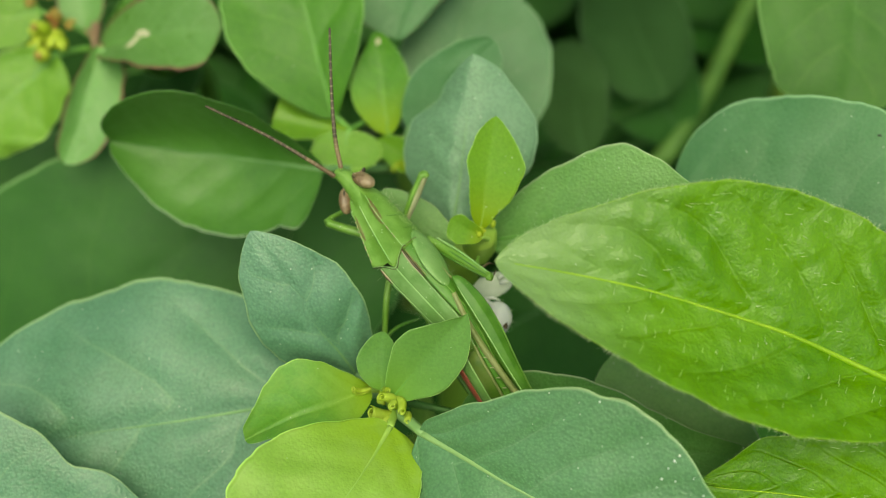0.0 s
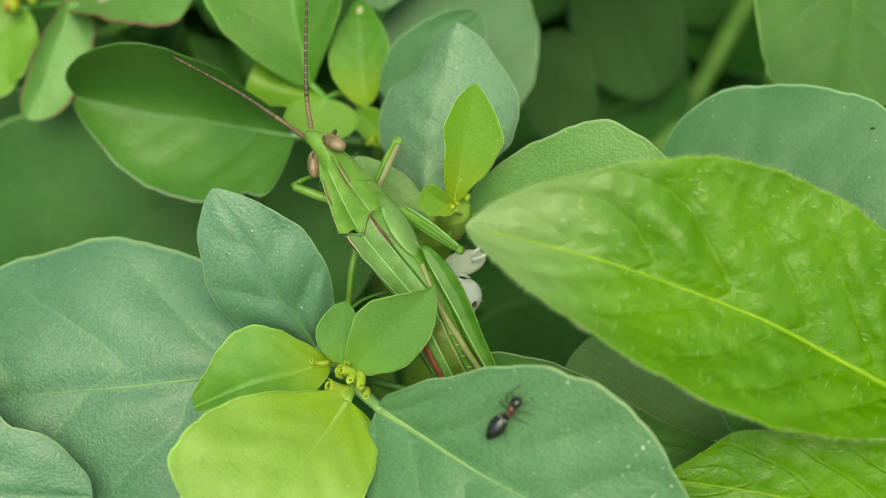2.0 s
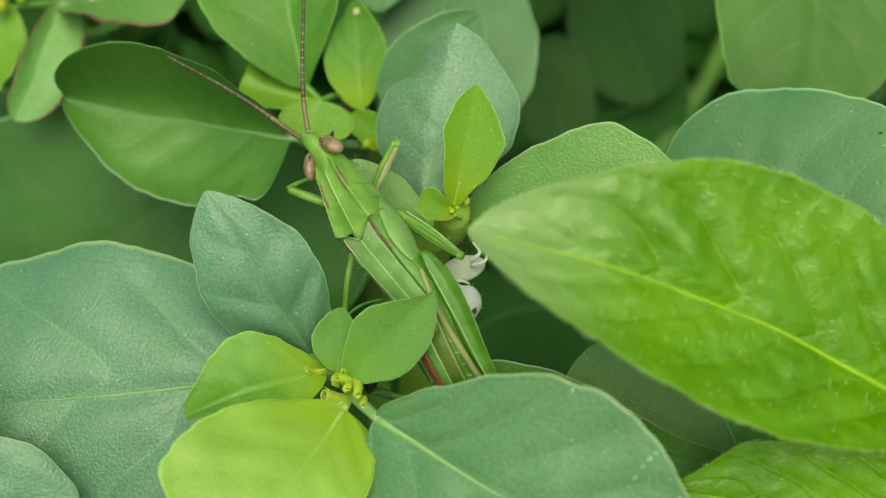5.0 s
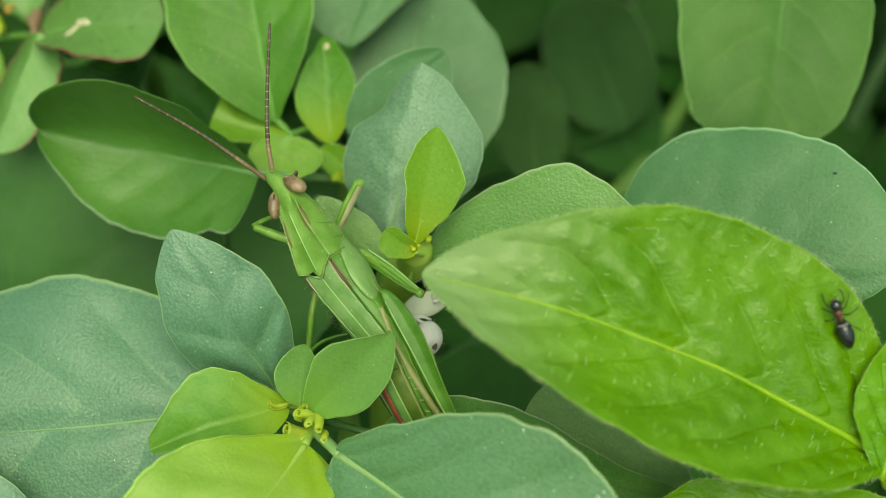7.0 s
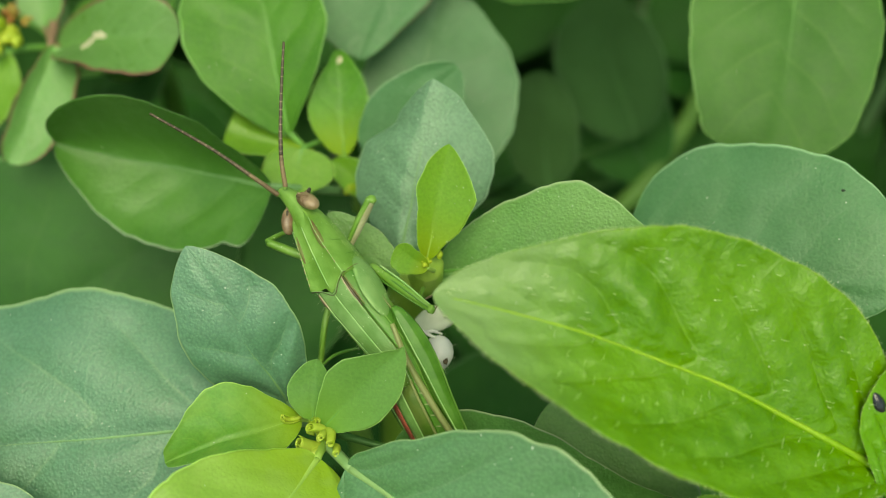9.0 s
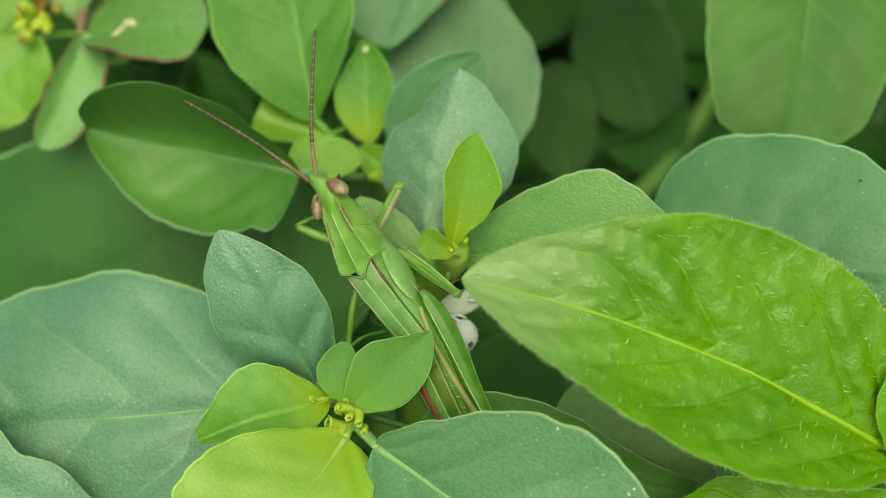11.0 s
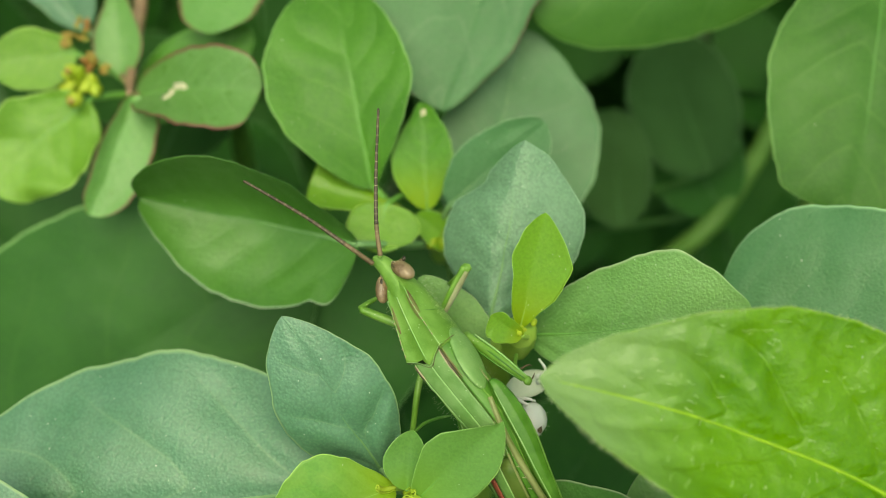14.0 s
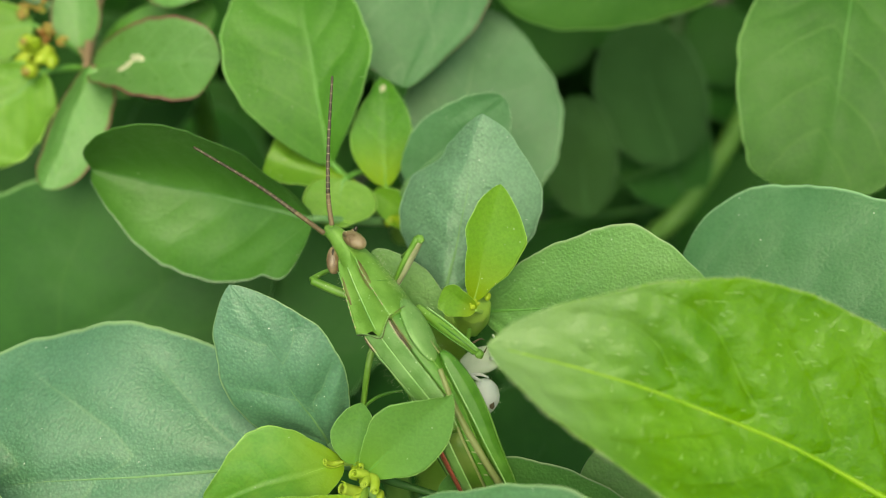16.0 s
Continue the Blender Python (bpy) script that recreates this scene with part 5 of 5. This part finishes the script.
leg("tibia", [V3(-0.66, -0.36, -0.45), V3(-0.70, -0.65, -0.42), V3(-0.725, -1.12, -0.55)], [0.042, 0.040, 0.034], G_GREEN, "green shin")
leg("tarsus", [V3(-0.725, -1.12, -0.55), V3(-0.58, -0.98, -0.50), V3(-0.42, -0.90, -0.44), V3(-0.28, -0.86, -0.40)], [0.020, 0.019, 0.017, 0.012], G_SIDE, "thin green foot")
# hind legs folded along the body
HIND = {1: (Vector((0.123, -0.311, 0.45)), Vector((1.183, -2.02, 0.30))), -1: (Vector((-0.20, -0.70, -0.30)), Vector((0.66, -2.20, -0.35)))}


def hind(sgn, f, y, z):
    """A place on a hind thigh: f of the way from hip to knee, and off its middle line."""
    a, b = HIND[sgn]
    _, right, up = body_frame(2.2)
    return a.lerp(b, f) + right * (sgn * y) + up * z


for sgn in (1, -1):
    bm = bmesh.new()
    rows = interpolate([(0.0, 0.0, 0.0, 0.03, 0.04), (0.05, 0.020, -0.01, 0.08, 0.09), (0.18, 0.040, -0.02, 0.128, 0.140), (0.35, 0.048, -0.02, 0.132, 0.145), (0.55, 0.026, 0.0, 0.106, 0.115), (0.75, 0.012, 0.0, 0.078, 0.085), (0.94, 0.0, 0.0, 0.055, 0.06), (1.0, 0.0, 0.0, 0.04, 0.04)], 30)
    rings = []
    for x, y, z, ry, rz in rows:
        ring = []
        for k in range(16):
            a = 2 * math.pi * k / 16
            yy = ry * math.copysign(abs(math.cos(a)) ** 1.25, math.cos(a))
            zz = rz * math.copysign(abs(math.sin(a)) ** 1.45, math.sin(a))
            ring.append(bm.verts.new(g_at(hind(sgn, x, y + yy, z + zz))))
        rings.append(ring)
    for a, b in zip(rings, rings[1:]):
        for k in range(16):
            bm.faces.new((a[k], a[(k + 1) % 16], b[(k + 1) % 16], b[k]))
    bm.faces.new(rings[0][::-1])
    bm.faces.new(rings[-1])
    bmesh.ops.recalc_face_normals(bm, faces=bm.faces)
    for a, b in zip(rings, rings[1:]):
        for k in (0, 2, 4, 6, 8, 12):
            bm.edges.get((a[k], b[k])).smooth = False
    thigh = part("hind_femur", bm, G_FEMUR, hopper, "long green hind thigh")
    for ridge, r, mat in ((((0.06, 0.02, 0.078), (0.2, 0.042, 0.120), (0.4, 0.046, 0.123), (0.6, 0.026, 0.106), (0.95, 0.005, 0.057)), 0.00009, G_PALE),
                          (((0.06, 0.098, 0.0), (0.2, 0.166, -0.02), (0.4, 0.174, -0.02), (0.6, 0.128, 0.0), (0.95, 0.055, 0.0)), 0.00008, G_GREEN),
                          (((0.05, -0.045, 0.02), (0.2, -0.080, 0.01), (0.4, -0.078, 0.01), (0.6, -0.060, 0.01), (0.95, -0.05, 0.0)), 0.00007, G_GREEN)):
        bm = bmesh.new()
        tube(bm, [g_at(hind(sgn, *p)) for p in smooth_line(ridge, 16)], r, 6)
        part("ridge", bm, mat, thigh)
    shin = leg("hind_tibia", [hind(sgn, 0.97, -0.055, 0.03), hind(sgn, 0.6, -0.092, 0.095), hind(sgn, 0.3, -0.100, 0.120), hind(sgn, 0.08, -0.065, 0.09)], [0.040, 0.040, 0.038, 0.030], G_TAN, "tan hind shin")
    for k in range(9 if sgn > 0 else 0):
        f = 0.22 + 0.07 * k
        leg("spine", [hind(sgn, f, -0.112, 0.135), hind(sgn, f - 0.012, -0.150, 0.150)], [0.008, 0.004], G_FLESH, parent=shin)
# mouth parts showing beyond the eye
leg("palp", [V3(-1.0, 0.86, -0.1), V3(-0.985, 0.90, -0.03), V3(-0.955, 0.935, 0.0)], [0.034, 0.036, 0.026], G_EYE, "small brown palp")
leg("palp_tip", [V3(-0.958, 0.932, -0.003), V3(-0.945, 0.955, 0.01), V3(-0.95, 0.975, 0.02)], [0.026, 0.022, 0.012], G_DARK, "dark palp tip")
# short hairs along the neck and flanks
bm = bmesh.new()
rnd = random.Random(12)
for k in range(300):
    x, sgn = rnd.uniform(0.4, 2.0), rnd.choice((1, -1))
    w = 0.215 + 0.09 * min(1, (x - 0.4) / 0.9)
    p = body(x, sgn * w * rnd.uniform(0.9, 1.0), rnd.uniform(-0.26, -0.10) if sgn > 0 else rnd.uniform(-0.2, 0.08))
    q = p + g_side * sgn * rnd.uniform(0.03, 0.06) + axis * rnd.uniform(-0.02, 0.02) + g_up * rnd.uniform(-0.02, 0.03)
    tube(bm, [g_at(p), g_at(q)], [0.000013, 0.000006], 3)
part("hair", bm, HAIR, hopper, "fine pale hairs", smooth=False)["kind"] = "stuff"


# ---- the white spider half hidden behind the hind leg ----
S_WHITE = skin_material("spider_white", (0.84, 0.86, 0.80), (0.90, 0.91, 0.86), 0.22, scale=600, see_through=0.15)
S_PALE = skin_material("spider_pale", (0.62, 0.70, 0.54), (0.76, 0.81, 0.68), 0.3, scale=600, see_through=0.35)
spider = tagged(new("crab_spider"), "small glossy white crab spider clinging under the grasshopper", "spider")
spider.location = at(0.66, -0.85, -0.62)


def s_at(*p):
    return at(*p) - spider.location


bm = bmesh.new()
blob(bm, s_at(0.67, -0.85, -0.44), (0.00182, 0.00218, 0.0018), None, 0.06, 2, 24, 16)
part("abdomen", bm, S_WHITE, spider, "round glossy white abdomen")
bm = bmesh.new()
blob(bm, s_at(0.62, -0.46, -0.72), (0.0030, 0.0018, 0.0007), Matrix.Rotation(radians(32), 3, "Z"), 0.05, 4, 22, 14)
thorax = part("cephalothorax", bm, S_PALE, spider, "pale translucent front body")
bm = bmesh.new()
blob(bm, s_at(0.76, -0.93, -0.275), (0.00030, 0.00055, 0.0002), None, 0.3, 3)
part("mark", bm, G_DARK, spider, "dark brown mark")
for k, line in enumerate((((0.50, -0.62, -0.5), (0.60, -0.60, -0.40), (0.70, -0.63, -0.46)), ((0.44, -0.60, -0.52), (0.58, -0.66, -0.40), (0.68, -0.69, -0.44)),
                          ((0.70, -0.36, -0.6), (0.80, -0.26, -0.52), (0.72, -0.14, -0.6)), ((0.72, -0.42, -0.62), (0.86, -0.36, -0.5), (0.9, -0.24, -0.62)))):
    bm = bmesh.new()
    tube(bm, [s_at(*p) for p in smooth_line(line, 10)], [0.00026 - 0.000013 * i for i in range(11)], 7)
    part("leg", bm, S_WHITE, spider)


bm = bmesh.new()
rnd = random.Random(21)
for k in range(26):
    d = Vector((rnd.uniform(-0.3, 1), rnd.uniform(-1, 0.6), rnd.uniform(-0.2, 1))).normalized()
    c = Vector((0.67, -0.85, -0.44))
    p, q = c + Vector((d.x * 0.175, d.y * 0.21, d.z * 0.175)), c + Vector((d.x * 0.235, d.y * 0.27, d.z * 0.235))
    tube(bm, [s_at(*p), s_at(*q)], [0.00002, 0.000006], 3)
part("bristle", bm, HAIR, spider, "short pale bristles", smooth=False)["kind"] = "stuff"


# ---- the two ants ----
A_BLACK = skin_material("ant_black", (0.008, 0.010, 0.010), (0.020, 0.026, 0.026), 0.16, gloss=0.8, scale=1500)
A_RED = skin_material("ant_red", (0.075, 0.026, 0.016), (0.14, 0.055, 0.032), 0.35, gloss=0.6, scale=1500)
A_LEG = skin_material("ant_leg", (0.014, 0.010, 0.008), (0.04, 0.026, 0.018), 0.4, scale=1500)
A_BAND = skin_material("ant_band", (0.153, 0.149, 0.126), (0.225, 0.216, 0.189), 0.3)


def ant(label):
    thing = tagged(new("ant"), label, "ant", "ants on the leaves")
    bm = bmesh.new()
    for v in blob(bm, (-0.00166, 0, 0.00108), (0.00160, 0.00090, 0.00084), None, 0, 0, 22, 14):
        if v.co.x < -0.0016:
            k = (-0.0016 - v.co.x) / 0.0014
            v.co.y *= 1 - 0.25 * k
    gaster = part("gaster", bm, A_BLACK, thing, "glossy black abdomen")
    bm = bmesh.new()
    tube(bm, [(-0.00030, 0, 0.00108), (-0.00046, 0, 0.00108)], [0.00056, 0.00070], 16)
    part("band", bm, A_BAND, gaster, "pale band")
    bm = bmesh.new()
    blob(bm, (-0.00012, 0, 0.00082), (0.00018, 0.00015, 0.00030))
    blob(bm, (0.00034, 0, 0.00094), (0.00050, 0.00032, 0.00036))
    blob(bm, (0.00088, 0, 0.00106), (0.00044, 0.00046, 0.00042))
    part("thorax", bm, A_RED, thing, "reddish brown thorax")
    bm = bmesh.new()
    blob(bm, (0.00176, 0, 0.00108), (0.00060, 0.00058, 0.00046), Matrix.Rotation(radians(18), 3, "Y"), 0, 0, 20, 12)
    head = part("head", bm, A_BLACK, thing, "black head")
    for sgn in (1, -1):
        bm = bmesh.new()
        tube(bm, smooth_line([(0.0019, sgn * 0.0002, 0.00115), (0.0021, sgn * 0.0008, 0.0015), (0.0027, sgn * 0.0010, 0.0012), (0.0033, sgn * 0.0009, 0.0007)], 12), [0.00008, 0.00007] + [0.00006] * 11, 6)
        part("antenna", bm, A_LEG, head)
        bm = bmesh.new()
        tube(bm, [(0.0020, sgn * 0.00012, 0.0009), (0.00235, sgn * 0.00018, 0.0008), (0.00250, sgn * 0.00004, 0.00078)], [0.00012, 0.0001, 0.00004], 6)
        part("mandible", bm, A_RED, head)
    legs = []
    for sgn in (1, -1):
        for hx, ang, ln in ((0.0010, 48, 1.0), (0.0005, 95, 1.05), (0.0001, 140, 1.3)):
            bm = bmesh.new()
            d = Vector((math.cos(radians(ang)), sgn * math.sin(radians(ang)), 0))
            tube(bm, smooth_line([Vector((0, 0, 0)), d * 0.0007 * ln + Vector((0, 0, 0.00065)), d * 0.0014 * ln + Vector((0, 0, 0.0000)), d * 0.0021 * ln + Vector((0, 0, -0.00072))], 12),
                 [0.00008 - 0.000004 * i for i in range(13)], 6)
            ob = part("leg", bm, A_LEG, thing)
            ob.location = (hx, sgn * 0.00025, 0.00075)
            legs.append((ob, sgn, hx))
    return thing, legs


ant_low, legs_low = ant("shiny black ant with a red-brown thorax on a broad leaf")
ant_high, legs_high = ant("shiny black ant with a red-brown thorax on a hairy leaf")


def ant_pose(ob, x, y, heading, sink=None):
    """The pose of an ant on a leaf over (x, y), or sink centimetres up the slope's normal where it is under cover."""
    if sink is None:
        p, n = on_leaf(ob, x, y, 0.004)
    else:
        p, n = Vector((x, y, sink)), Vector((0, 0, 1))
    f = Vector((math.cos(radians(heading)), math.sin(radians(heading)), 0))
    f = (f - n * f.dot(n)).normalized()
    m = Matrix((turned(f), turned(n.cross(f)), turned(n))).transposed().to_4x4()
    return Matrix.Translation(at(*p)) @ m


def stride(legs, start, end, pace=6.5):
    """Legs swing in two alternating threes while the ant runs."""
    for k, (ob, sgn, hx) in enumerate(legs):
        home = ob.location.copy()
        turn = 1 if (k % 3 + (sgn < 0)) % 2 else -1
        rows = [(0.0, Matrix.Translation(home))]
        steps = int((end - start) * pace)
        for i in range(steps):
            t = start + i / pace
            a = 0 if i in (0, steps - 1) else turn * (17 if i % 2 else -17)
            rows.append((round(t, 2), Matrix.Translation(home) @ pose(0, 0, 0, 0, 0, a)))
        rows.append((16.0, Matrix.Translation(home)))
        walk(ob, rows)


def motions():
    low = [(0.0, -0.75, -2.9, 34, 0.3), (1.1, -0.75, -2.9, 34, 0.3), (1.4, -0.22, -2.61, 34, None), (1.6, 0.11, -2.54, 23, None), (1.8, 0.60, -2.41, 11, None), (1.9, 0.89, -2.26, 17, None),
           (2.0, 1.13, -2.02, 48, None), (2.1, 1.17, -1.86, 54, None), (2.2, 1.20, -1.86, 54, None), (2.3, 1.18, -1.80, 64, None), (2.4, 1.13, -1.70, 75, None), (2.5, 1.12, -1.61, 82, None),
           (2.6, 1.00, -1.60, 120, None), (2.7, 0.76, -1.66, 165, None), (2.8, 0.42, -1.84, 184, None), (2.9, 0.0, -1.97, 176, None), (3.0, -0.17, -2.00, 174, 0.58), (3.2, -0.29, -2.02, 184, 0.50),
           (3.8, -0.50, -1.70, 150, -0.30), (4.9, -0.36, -1.60, 80, -0.35), (5.3, -0.35, -1.72, 150, -0.3), (5.5, -0.32, -1.84, 200, -0.15), (5.7, -0.29, -1.97, 274, 0.36), (5.8, -0.36, -2.10, 283, 0.46),
           (5.9, -0.38, -2.25, 282, 0.46), (6.0, -0.34, -2.50, 284, 0.27), (6.2, -0.40, -2.95, 280, 0.1), (16.0, -0.40, -2.95, 280, 0.1)]
    walk(ant_low, [(t, ant_pose(broad_leaf, x, y, h, z)) for t, x, y, h, z in low])
    high = [(0.0, 5.62, -1.25, 100, None), (5.3, 5.62, -1.15, 100, None), (5.9, 5.03, -0.58, 86, None), (6.1, 5.07, -0.52, 86, None), (6.3, 5.08, -0.39, 86, None), (6.5, 5.11, -0.54, 86, None), (6.7, 5.16, -0.6, 78, None), (6.9, 5.05, -0.46, 108, None), (7.0, 4.94, -0.30, 114, None), (7.1, 4.92, -0.23, 124, None), (7.3, 4.66, -0.02, 136, None), (7.4, 4.53, -0.0, 156, None), (7.6, 4.66, -0.07, 195, None), (7.7, 4.67, -0.09, 215, None), (7.9, 4.8, -0.18, 277, None), (8.1, 4.93, -0.29, 297, None), (8.3, 4.95, -0.44, 260, None), (8.5, 5.03, -0.5, 292, None), (8.7, 5.14, -0.73, 294, None),
            (9.2, 5.5, -1.20, 300, None), (16.0, 5.62, -1.30, 300, None)]
    walk(ant_high, [(t, ant_pose(hairy_leaf, x, y, h, z)) for t, x, y, h, z in high])
    home = swaying_leaf.matrix_basis.copy()

    def shifted(x):
        return Matrix.Translation(turned((x, 0.0, 0.0))) @ home

    sway = ((0.0, 0.0057), (0.5, 0.0051), (1.0, 0.0047), (1.5, 0.0066), (2.0, 0.0058), (2.5, 0.0031), (3.0, 0.0040), (4.2, 0.0012), (5.3, 0.0), (8.7, 0.0), (11.0, -0.0004), (12.0, -0.0008), (13.0, -0.0011), (14.0, -0.00145), (15.0, -0.0009), (16.0, -0.0006))
    walk(swaying_leaf, [(t, shifted(x)) for t, x in sway])
    stride(legs_low, 1.1, 3.4)
    stride(legs_high, 5.4, 9.2)


motions()
